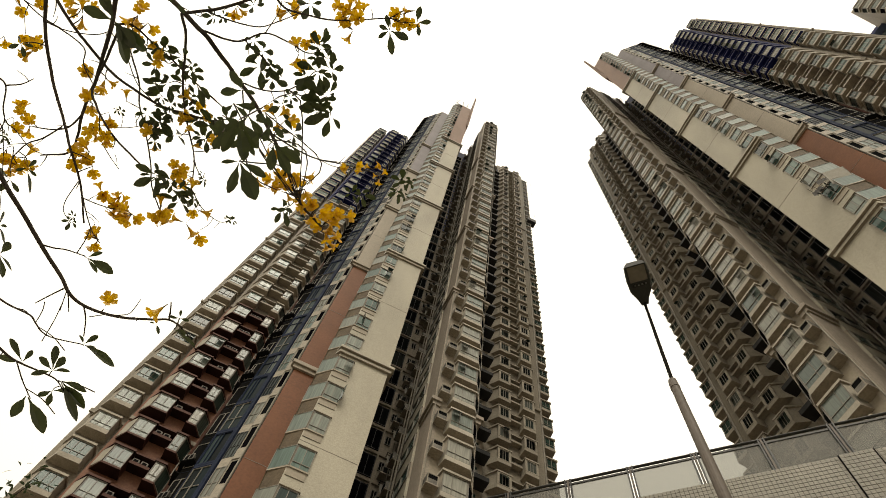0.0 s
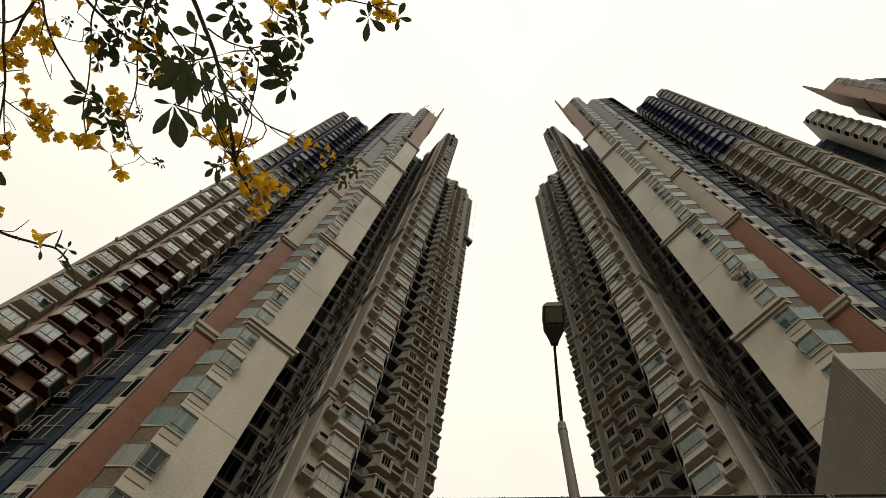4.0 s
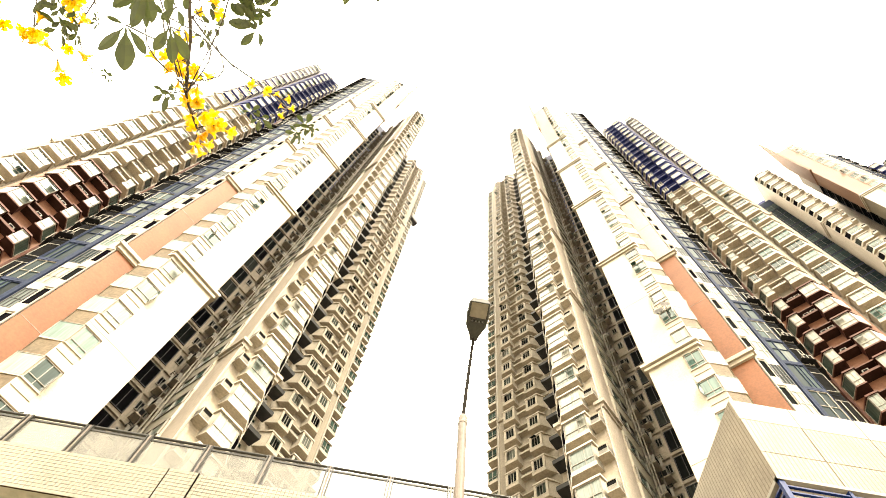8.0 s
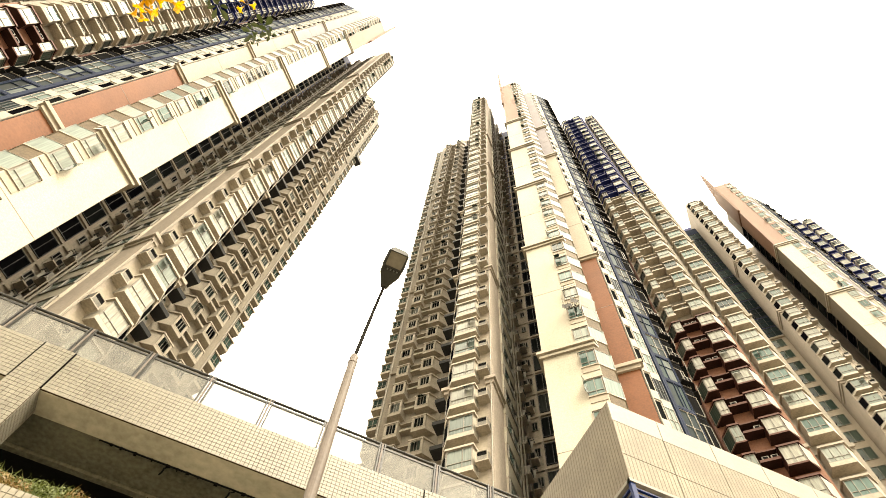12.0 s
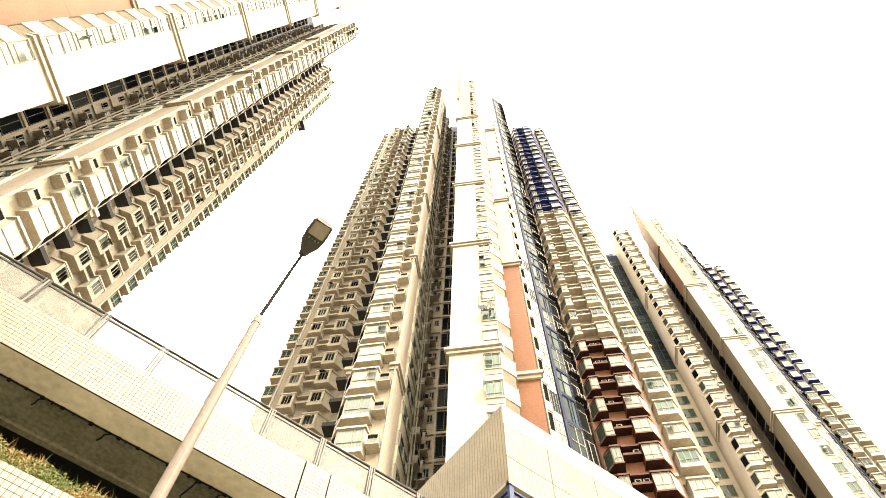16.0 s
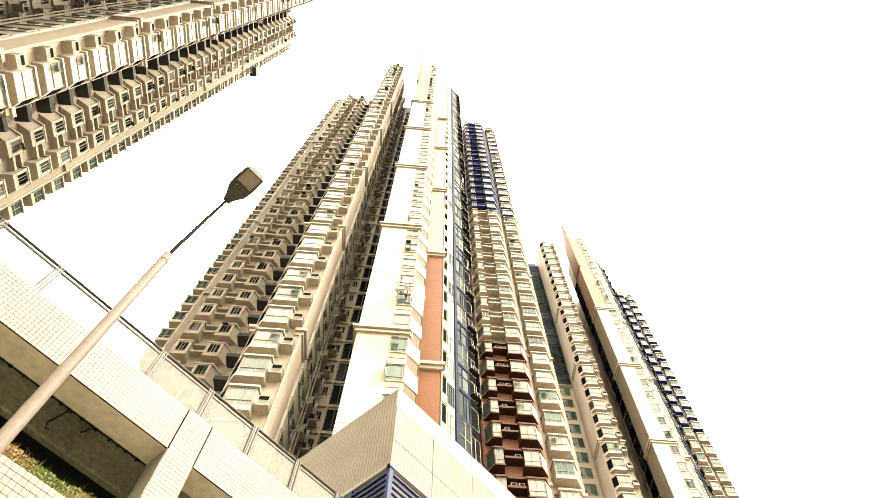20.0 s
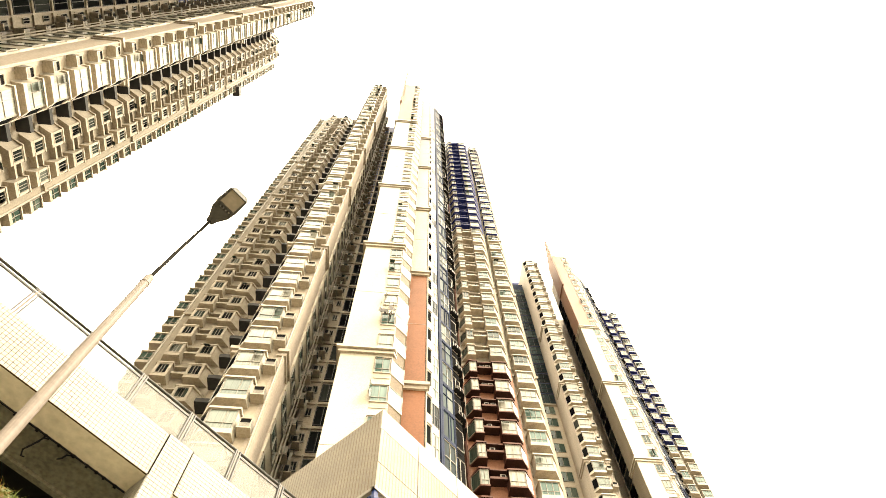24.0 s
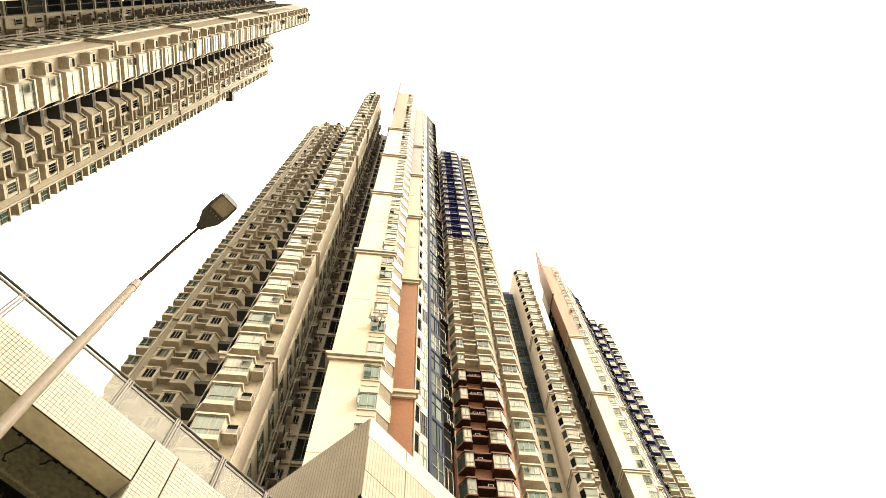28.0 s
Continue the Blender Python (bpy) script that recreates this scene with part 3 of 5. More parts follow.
def tower_meshes(flip):
    """The repeated pieces of a storey: name -> list of (part name, mesh, pane mesh or None), by colour zone where it differs."""
    lib = {}

    def put(key, name, pair, more=()):
        body, pane, frame = (*pair, None)[:3] if isinstance(pair, tuple) else (pair, None, None)
        panes = []
        for f, k in zip(pane.f, pane.m) if pane else ():
            one = Shape()
            one.face([pane.v[i] for i in f], pane.mats[k])
            panes.append(one.mesh(key + "_pane"))
        lib[key] = (name, body.mesh(key), panes, ([("window_frame", frame.mesh(key + "_frame"))] if frame else []) + [(n, q.mesh(n)) for n, q in more])

    # white column: corner bay at its chamfered edge, glazed on the face and on the chamfer
    s, g, fr = Shape(flip, WHITE), Shape(flip, WHITE), Shape(flip, WHITE)
    sill, head = Shape(flip, WHITE), Shape(flip, WHITE)
    sill.box(-1.78, -0.8, 21.56, 21.62, 0.3, 0.78, "cream", "under")
    sill.prism([(-1.8, 21.62), (-1.8, 21.5), (-0.8, 21.5), (0.04, 22.3), (0.04, 22.4), (-0.05, 22.44), (-0.74, 21.66)], 0.78, 0.86, "cream", "under")
    s.prism([(-0.9, 21.64), (-0.8, 21.52), (0.03, 22.34), (0.03, 23.6), (-0.3, 23.6), (-0.7, 21.66)], 0.86, 2.34, "baywhite")
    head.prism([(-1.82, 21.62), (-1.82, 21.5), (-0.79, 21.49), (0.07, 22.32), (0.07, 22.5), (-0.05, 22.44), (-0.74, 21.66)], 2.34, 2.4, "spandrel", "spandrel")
    framed(fr, (-1.78, 21.58), (-0.84, 21.58), 0.86, 2.34, "frame", "frame", depth=0.06, border=0.045, rail=0.25)
    framed(fr, (-0.8, 21.52), (0.03, 22.34), 0.86, 2.34, "frame", "frame", depth=0.03, border=0.04, bars=(), rail=0)
    pane_face(g, (-1.75, 21.58), (-0.86, 21.58), 0.9, 2.3, "pane")
    pane_face(g, (-0.77, 21.55), (0.0, 22.31), 0.9, 2.3, "cornerpane", 0.01)
    put("corner_bay", "corner_bay", (s, g, fr), (("sill", sill), ("head", head)))
    # angled wall beside the pilaster: niche, pale window, blue frame grid with teal glass
    for k in range(3):
        s, g = Shape(flip), Shape(flip)
        a, b = Vector((1.5, 24.3)), Vector((4.15, 26.9))
        cut = [a + (b - a) * f for f in (0.01, 0.16, 0.18, 0.36, 0.385, 0.46, 0.77, 0.79, 1.0)]
        tp = [(v.x, v.y) for v in cut]
        low = (1.0, 0.9, 1.1)[k]
        # flat dark pane in place of the open niche's shaded depth
        pane_face(g, tp[0], tp[1], low, 2.68, "darkpane")
        framed(s, tp[0], tp[1], 0.0, low - 0.06, "bay", "bay", depth=0.1, border=low / 2 - 0.03, bars=(), rail=0)
        framed(s, tp[0], tp[1], low - 0.06, 2.72, "frame", "baywhite", depth=0.06, border=0.04, bars=(), rail=0)
        framed(s, tp[2], tp[3], -0.05, 0.3, "bay", "bay", depth=0.05, border=0.17, bars=(), rail=0)
        framed(s, tp[2], tp[3], 2.4, 2.75, "bay", "bay", depth=0.05, border=0.17, bars=(), rail=0)
        framed(s, tp[2], tp[3], 0.3, 2.4, "frame", ("frame", "dframe", "frame")[k], bars=((0.5,), (0.33, 0.66), (0.6,))[k], rail=0.45)
        pane_face(g, tp[2], tp[3], 0.33, 2.37, ("cornerpane", "tealpane", "cornerpane")[k])
        framed(s, tp[4], tp[5], 0.0, 2.8, "blue", "blue", depth=0.12, border=0.11, bars=(0.5,), rail=0)
        framed(s, tp[4], tp[6], -0.02, 0.3, "blue", "blue", depth=0.1, border=0.15, bars=(), rail=0)
        framed(s, tp[5], tp[6], 0.3, 2.78, "blue", ("frame", "blue", "blue")[k], depth=0.07, bars=((0.5,), (0.5, 0.7), (0.4,))[k], rail=(0.42, 0, 0.6)[k])
        framed(s, tp[6], tp[7], -0.02, 2.78, "blue", "blue", depth=0.09, border=0.02, bars=(), rail=0)
        # black sheet stands in for the depth and shade of the recess
        pane_face(s, tp[7], tp[8], 0.0, 2.75, "flatblack")
        framed(s, tp[7], tp[8], 0.3, 2.2, "frame", "frame", depth=0.05, border=0.03, bars=((0.4,), (), (0.7,))[k], rail=0)
        for f0, f1 in ((0.0, 0.5), (0.5, 1.0)):
            pane_face(g, cut[5].lerp(cut[6], f0), cut[5].lerp(cut[6], f1), 0.32, 2.75, "tealpane")
        put("curtain_wall%d" % k, "curtain_wall_window", (s, g))
    s = Shape(flip)
    # ledge undersides in flat black, their shade put into the colour
    s.prism([(3.62, 26.37), (3.85, 26.14), (4.42, 26.66), (4.42, 27.4), (4.16, 27.4), (4.16, 26.92)], 0.5, 0.58, "hood", "flatblack")
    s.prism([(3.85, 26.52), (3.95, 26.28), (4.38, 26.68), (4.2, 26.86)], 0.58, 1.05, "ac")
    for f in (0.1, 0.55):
        s.prism([(3.95 + 0.43 * f, 26.265 + 0.4 * f), (3.95 + 0.43 * (f + 0.33), 26.265 + 0.4 * (f + 0.33)), (3.94 + 0.43 * (f + 0.33), 26.285 + 0.4 * (f + 0.33)), (3.94 + 0.43 * f, 26.285 + 0.4 * f)], 0.66, 0.98, "flatblack")
    s.box(4.16, 4.5, 26.95, 28.0, 0.02, 0.1, "hood", "flatblack")
    tube(s, [(4.38, 26.75, 0.7), (4.5, 26.9, 0.6), (4.5, 27.0, -0.3)], 0.03, 0.03, "frame", 5)
    put("recess_ac", "air_conditioner", s)
    s, g = flat_window(flip, (4.2, 35.0), (5.35, 35.0), 0.4, 2.4, "darkpane", "dframe")
    put("recess_window", "recess_window", (s, g))
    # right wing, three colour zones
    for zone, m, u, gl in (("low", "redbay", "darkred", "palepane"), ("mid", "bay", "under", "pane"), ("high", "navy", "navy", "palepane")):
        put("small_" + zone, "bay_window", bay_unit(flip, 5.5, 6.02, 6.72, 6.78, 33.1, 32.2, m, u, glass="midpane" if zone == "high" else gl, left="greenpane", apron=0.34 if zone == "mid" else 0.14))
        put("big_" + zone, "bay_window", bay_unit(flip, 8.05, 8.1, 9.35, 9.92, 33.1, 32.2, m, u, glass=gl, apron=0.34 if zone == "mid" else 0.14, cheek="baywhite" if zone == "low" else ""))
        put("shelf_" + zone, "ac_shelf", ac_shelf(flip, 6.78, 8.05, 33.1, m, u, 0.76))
    put("end_bay", "bay_window", bay_unit(flip, 10.4, 10.47, 11.95, 12.42, 33.9, 33.05, "bay", "under", bars=(0.33, 0.66)))
    put("end_bay_high", "bay_window", bay_unit(flip, 10.4, 10.47, 11.95, 12.42, 33.9, 33.05, "baywhite", "navy", bars=(0.33, 0.66)))
    for k, x in enumerate((7.0, 7.55)):
        put("shelf_ac%d" % k, "air_conditioner", ac_shape(flip, x, x + 0.42, 32.42, 33.1, 1.68, 2.04))
    # bay wing beside the grey pilaster
    put("white_bay", "bay_window", bay_unit(flip, -10.4, -9.9, -8.32, -8.22, 22.4, 21.72, "baywhite", "under", z0=0.42, glass="palepane", left="darkpane", bars=(0.62,)))
    put("wing_ac", "air_conditioner", ac_shape(flip, -8.14, -7.5, 21.75, 22.42, 0.95, 1.65, "slot"))
    s, g = flat_window(flip, (-7.2, 24.5), (-7.2, 26.85), 1.05, 2.3, "pane", "frame", bars=(0.5,), rail=0)
    s.box(-7.38, -7.18, 24.42, 26.95, -0.45, 1.0, "white", "under").box(-7.38, -7.22, 24.42, 26.95, 1.0, 2.35, "cream")
    put("side_window", "side_window", (s, g))
    s = ac_shape(flip, -7.38, -6.75, 27.75, 28.5, 0.35, 1.05, "side")
    tube(s, [(-6.8, 27.7, 0.5), (-6.75, 27.5, 0.2), (-6.9, 27.3, -0.2)], 0.035, 0.03, "pipe", 5)
    put("side_ac", "air_conditioner", s)
    s, g = flat_window(flip, (-6.12, 30.0), (-5.0, 30.0), 0.35, 2.45, "darkpane", "dframe", rail=0)
    s.box(-7.3, -3.96, 29.85, 30.0, -0.12, 0.12, "shade").box(-6.25, -6.12, 29.8, 30.0, -0.12, 2.68, "shade")
    put("well_window", "recess_window", (s, g))
    s, g = flat_window(flip, (-6.85, 30.0), (-6.4, 30.0), 1.3, 2.2, "darkpane", "frame", rail=0)
    rod = Shape(flip)
    for k in range(3):
        tube(rod, [(-7.38, 28.75 + 0.18 * k, 1.9), (-6.55, 28.75 + 0.18 * k, 1.95)], 0.02, 0.02, "dframe", 4)
    tube(rod, [(-6.6, 28.7, 1.93), (-6.6, 29.2, 1.93)], 0.02, 0.02, "dframe", 4)
    rod.face([(-7.2, 28.78, 1.88), (-6.8, 28.78, 1.9), (-6.83, 28.8, 1.3), (-7.15, 28.8, 1.35)], "cloth")
    rod.face([(-6.95, 28.96, 1.9), (-6.65, 28.96, 1.9), (-6.7, 28.98, 1.2), (-6.9, 28.98, 1.25)], "palecloth")
    put("drying_rods", "drying_rack", rod)
    put("bath_window", "bathroom_window", (s, g))
    s = Shape(flip)
    s.box(-7.2, -6.6, 29.2, 29.85, 0.45, 1.05, "ac").box(-7.1, -6.7, 29.18, 29.2, 0.52, 0.98, "flatblack").box(-7.25, -6.5, 29.15, 29.9, 0.35, 0.45, "shade")
    tube(s, [(-6.6, 29.5, 0.8), (-6.4, 29.6, 0.7), (-6.38, 29.7, 0.2)], 0.04, 0.03, "pipe", 5)
    put("well_ac", "air_conditioner", s)
    s, g = flat_window(flip, (-13.6, 29.3), (-11.0, 29.3), 0.5, 2.3, "greenpane", "frame", bars=(0.33, 0.66), rail=0)
    s.box(-14.15, -12.7, 28.25, 29.3, 0.0, 0.42, "dframe").box(-13.3, -12.75, 28.45, 29.1, 0.42, 0.95, "ac")
    put("slot_window", "recess_window", (s, g))
    s, g = flat_window(flip, (-13.9, 29.3), (-10.45, 29.3), 0.25, 2.6, "tealpane", "dframe", bars=(0.25, 0.5, 0.75), rail=0.5)
    s.box(-14.15, -12.9, 28.5, 29.3, 0.0, 0.3, "dframe")
    put("slot_window_high", "recess_window", (s, g))
    s, g = flat_window(flip, (-2.34, 29.6), (-2.34, 25.4), 0.25, 2.6, "darkpane", "dframe")
    put("step_window", "side_window", (s, g))
    s2 = Shape(flip)
    s2.box(-3.0, -2.4, 25.6, 26.4, 0.9, 1.5, "ac").box(-3.05, -2.4, 25.5, 26.5, 0.82, 0.9, "bay")
    put("step_ac", "air_conditioner", s2)
    # left wing
    put("left_big", "bay_window", bay_unit(flip, -16.25, -16.2, -15.0, -14.38, 29.6, 28.75, "bay", "under", glass="midpane", inset=0.14, rail=0, border=0.03, bars=(0.36, 0.64)))
    put("left_small", "bay_window", bay_unit(flip, -19.05, -18.6, -17.42, -17.38, 29.6, 28.75, "bay", "under", glass="midpane", inset=0.14, rail=0, border=0.03, bars=(0.36, 0.64)))
    put("left_shelf", "ac_shelf", ac_shelf(flip, -17.4, -16.24, 29.6, "bay"))
    for k, x in enumerate((-17.3, -16.78)):
        put("left_ac%d" % k, "air_conditioner", ac_shape(flip, x, x + 0.42, 29.22, 29.6, 1.62, 1.98))
    put("glass_bay", "bay_window", bay_unit(flip, -21.1, -21.0, -19.98, -19.9, 30.6, 29.7, "bay", "under", z0=0.75, glass="greenpane", left="greenpane"))
    return lib


LIB = {1: tower_meshes(1), -1: tower_meshes(-1)}


def tower(flip, m, label, count=COUNT, blade=(154.0, 137.0), opened=1.0, slot=29.3, well=-4.0):
    """One tower. slot: depth of the window slot beside the cream wing; well: height of the light well's back wall over the roof."""
    top = FIRST + STOREY * count
    less = ROOF - top
    t = thing("apartment_tower", m, label, "apartment tower", "residential towers")
    R = random.Random(7)

    def wall(plan, z0, z1, mt, label="", sides=None, off=(0, 0)):
        part("wall", Shape(flip, off).prism(plan, z0, z1, mt, sides=sides), t, label)

    def rect(x0, x1, y0, y1):
        return [(x0, y0), (x1, y0), (x1, y1), (x0, y1)]

    col = [(-3.96, 21.6), (-0.74, 21.6), (-0.05, 22.3), (-0.05, 30.0), (-2.4, 30.0), (-2.4, 24.6), (-3.96, 24.6)]
    # side 6 is beige: the shade of that face put into its colour
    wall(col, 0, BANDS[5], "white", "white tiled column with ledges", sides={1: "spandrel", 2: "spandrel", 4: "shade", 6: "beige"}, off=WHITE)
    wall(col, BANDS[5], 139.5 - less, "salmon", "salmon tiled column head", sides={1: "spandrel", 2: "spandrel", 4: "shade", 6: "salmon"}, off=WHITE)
    wall(rect(-0.05, 1.5, 24.2, 30.2), 0, BANDS[2], "red", "red-brown pilaster")
    wall(rect(-0.05, 1.5, 24.2, 30.2), BANDS[2], BANDS[4], "cream", "cream pilaster")
    wall(rect(-0.05, 1.5, 24.2, 30.2), BANDS[4], 136 - less, "lilac", "pale lilac pilaster")
    wall([(1.5, 24.3), (4.15, 26.9), (4.15, 35.0), (1.5, 35.0)], 0, top - 3, "blue", "angled wall of dark blue frames and windows", sides={1: "taupe"})
    for z0, z1, mt, lab in ((0, BANDS[2], "wingred", "red-brown wing wall"), (BANDS[2], BANDS[4], "beige", "beige wing wall"), (BANDS[4], top - 1.5, "navy", "dark blue wing wall")):
        wall(rect(5.4, 10.05, 33.1, 46), z0, z1, mt, lab)
    wall(rect(10.05, 12.62, 33.9, 46), 0, top - 3, "beige", "beige end wall")
    wall(rect(-10.42, -7.38, 22.4, 30.2), 0, top - 2, "cream", "cream bay wing", sides={1: "grey", 3: "grey"})
    wall(rect(-14.0, -3.9, 30.0, 46), 0, BANDS[4], "shade", "weathered wall of the light well")
    wall(rect(-14.0, -3.9, 30.0, 46), BANDS[4], top + well, "navy", "dark blue wall of the light well")
    wall(rect(-14.0, -10.42, slot, 30.0), 0, BANDS[4], "cream")
    wall(rect(-14.0, -10.42, slot, 30.0), BANDS[4], top - 6, "blue")
    part("ledge", Shape(flip).box(-14.0, -10.42, slot - 0.3, slot, BANDS[4] - 0.3, BANDS[4], "beige", "under"), t)
    wall(rect(-19.75, -14.0, 29.6, 46), 0, top - 1, "beige", "beige wing wall")
    wall(rect(-21.2, -19.75, 30.6, 46), 0, top - 3, "beige", "beige end wall")
    wall(rect(-3.9, 5.4, 35.0, 46), 0, top - 4, "shade")
    # pointed fin above the white column
    s = Shape(flip, WHITE)
    fin = [(21.15, 119.0), (24.6, 119.0), (24.6, blade[1]), (21.15, blade[0])]
    s.face([(-4.16, y, z) for y, z in fin[::-1]], "clay").face([(-3.84, y, z) for y, z in fin], "clay")
    for i in range(4):
        a, b = fin[i], fin[(i + 1) % 4]
        s.face([(-4.16, *a), (-4.16, *b), (-3.84, *b), (-3.84, *a)], "clay")
    part("fin", s, t, "tall pointed blade of salmon tile")
    for x0, x1, y0, y1, z0, z1 in ((-9.8, -8.2, 24, 28, top - 2, top + 0.6), (6.2, 9.2, 36, 44, top - 1.5, top + 1.2), (-18, -15.5, 33, 40, top - 1, top + 1.4)):
        part("roof_parapet", Shape(flip).box(x0, x1, y0, y1, z0, z1, "beige"), t)
    # ledges, two mouldings each
    def moulding(plan, z0, z1, mt, off=(0, 0)):
        part("ledge", Shape(flip, off).prism(plan, z0, z1, mt, "under"), t)

    for z in BANDS:
        for d, h0, h1 in ((0.16, 0.0, 0.24), (0.3, 0.32, 0.56)):
            moulding([(-3.96 - d, 21.6 - d), (-0.74 + d * 0.4, 21.6 - d), (-0.5, 21.84), (-3.96, 21.84), (-3.96, 24.5), (-3.96 - d, 24.5)], z + h0, z + h1, "white", WHITE)
            moulding([(-0.05, 24.2 - d), (1.5 + d, 24.2 - d), (1.5 + d, 24.4), (-0.05, 24.4)], z + h0, z + h1 + 0.08, "cream")
            moulding([(-7.8, 22.4 - d), (-7.38 + d, 22.4 - d), (-7.38 + d, 24.35), (-7.38, 24.35), (-7.38, 22.5), (-7.8, 22.5)], z + h0, z + h1 + 0.06, "grey")
            moulding([(-10.42 - d, 22.4 - d), (-9.9, 22.4 - d), (-9.9, 22.5), (-10.42, 22.5), (-10.42, 25.2), (-10.42 - d, 25.2)], z + h0, z + h1 + 0.06, "grey")
        if z > 30:
            moulding([(5.4, 32.95), (10.05, 32.95), (10.05, 33.1), (5.4, 33.1)], z - 0.25, z + 0.05, "beige")
            moulding([(10.1, 33.75), (12.7, 33.75), (12.7, 33.9), (10.1, 33.9)], z - 0.25, z + 0.05, "beige")
            moulding([(-19.8, 29.4), (-14.0, 29.4), (-14.0, 29.6), (-19.8, 29.6)], z - 0.25, z + 0.05, "beige")
    for z in BANDS[:5]:
        part("joint", Shape(flip, WHITE).box(-3.97, -0.74, 21.592, 21.6, z + 8.38, z + 8.42, "groove"), t)
        part("joint", Shape(flip).box(-0.05, 1.5, 24.192, 24.2, z + 8.38, z + 8.42, "groove"), t)
    # corner strip of the grey pilaster, drain pipes
    part("pilaster", Shape(flip).box(-7.7, -7.32, 22.34, 24.35, 0, top - 2.2, "grey"), t)
    for x, y, r, mt in ((-7.12, 27.3, 0.07, "pipe"), (-6.95, 27.45, 0.05, "pipe"), (0.06, 24.05, 0.06, "salmon"), (5.33, 32.95, 0.09, "redbay"), (10.12, 33.8, 0.08, "bay"), (-19.72, 29.5, 0.09, "pipe"), (-7.42, 22.25, 0.05, "pipe"), (1.6, 24.25, 0.05, "pipe"), (-3.4, 25.3, 0.06, "pipe"), (-3.1, 26.1, 0.05, "pipe"), (-5.0, 29.75, 0.06, "pipe"), (-6.95, 28.9, 0.05, "pipe")):
        s = Shape(flip)
        tube(s, [(x, y, 2), (x, y, 80), (x, y, top - 4)], r, r, mt, 6)
        part("drain_pipe", s, t)
    # storeys
    lib = LIB[flip]

    def add(key, z, chance=1.0, dy=0.0):
        if R.random() > chance:
            return
        name, body, panes, more = lib[key]
        o = part(name, body, t, at=(0, dy, z))
        for pane in panes:
            part("pane", pane, o)
        for sub, me in more:
            part(sub, me, o)

    def sash(x0, x1, y, z, swing):
        """A top-hung window pushed open."""
        c, k = math.cos(radians(swing)), math.sin(radians(swing))
        w = Shape(flip)
        for a, b, e, f in ((0, 1, 0, 0.05), (0, 1, 0.55, 0.6), (0, 0.06, 0, 0.6), (0.94, 1, 0, 0.6)):
            xa, xb = x0 + (x1 - x0) * a, x0 + (x1 - x0) * b
            w.face([(xa, y - e * k, -e * c), (xa, y - f * k, -f * c), (xb, y - f * k, -f * c), (xb, y - e * k, -e * c)], "dframe")
        w.face([(x0, y - 0.01, -0.02), (x0, y - 0.58 * k - 0.01, -0.58 * c), (x1, y - 0.58 * k - 0.01, -0.58 * c), (x1, y - 0.01, -0.02)], "greenpane")
        part("open_sash", w, t, at=(0, 0, z))

    def casement(x, z, reach, turn):
        """A side-hung window standing open, dark frame round a green pane."""
        w = Shape(flip, WHITE)
        dx, dy = reach * math.sin(radians(turn)), -reach * math.cos(radians(turn))
        for f0, f1, h0, h1 in ((0, 1, 0.95, 1.0), (0, 1, 2.2, 2.26), (0, 0.1, 1.0, 2.2), (0.9, 1, 1.0, 2.2)):
            w.face([(x + dx * f0, 21.5 + dy * f0, h0), (x + dx * f1, 21.5 + dy * f1, h0), (x + dx * f1, 21.5 + dy * f1, h1), (x + dx * f0, 21.5 + dy * f0, h1)], "flatblack")
        w.face([(x + 0.01 + dx * 0.1, 21.5 + dy * 0.1, 1.0), (x + 0.01 + dx * 0.9, 21.5 + dy * 0.9, 1.0), (x + 0.01 + dx * 0.9, 21.5 + dy * 0.9, 2.2), (x + 0.01 + dx * 0.1, 21.5 + dy * 0.1, 2.2)], "greenpane")
        part("open_casement", w, t, at=(0, 0, z))

    for n in range(count):
        z0 = FIRST + STOREY * n
        if R.random() < 0.36 * opened:
            casement(R.choice((-1.74, -1.3)), z0, R.uniform(0.35, 0.5), R.uniform(-30, 25))
        for x0, x1, y in ((-1.66, -1.26, 21.5), (-8.95, -8.4, 21.68), (8.2, 8.7, 32.14), (10.6, 11.2, 33.0), (-15.9, -15.4, 28.7), (-18.4, -18.0, 28.7)):
            if n < count - 1 and R.random() < 0.36 * opened:
                sash(x0, x1, y, z0 + 2.1, R.uniform(25, 55))
    for n in range(count):
        z = FIRST + STOREY * n
        zone = "low" if z < BANDS[2] - 0.1 else "mid" if z < BANDS[4] - 0.1 else "high"
        add("corner_bay", z)
        if n < count - 1:
            for key in ("curtain_wall%d" % (n * 5 % 7 % 3), "end_bay_high" if zone == "high" else "end_bay", "white_bay", "wing_ac", "side_window", "bath_window", "left_big", "left_small", "left_shelf", "glass_bay"):
                add(key, z)
            for key in ("small_", "big_", "shelf_"):
                add(key + zone, z)
            if n < count - 3:
                add("slot_window_high" if zone == "high" else "slot_window", z, 1.0, slot - 29.3)
                for key in ("well_window", "recess_window", "step_window", "step_ac"):
                    add(key, z)
            add("recess_ac", z, 0.85)
            add("side_ac", z, 0.85)
            add("well_ac", z, 0.7)
            add("drying_rods", z, 0.55)
            for k in "01":
                add("shelf_ac" + k, z, 0.8 if zone != "high" else 0.4)
                add("left_ac" + k, z, 0.7)
    return t


TURN = {1: pose(0.25, 0, 0.1, 0, 0, -45), -1: pose(-0.82, 0, 0.2, 0, 0, 45)}
tower(1, TURN[1], "tall cream and red-brown apartment tower with bay windows")
tower(-1, TURN[-1], "tall apartment tower of cream tile with red-brown pilaster")
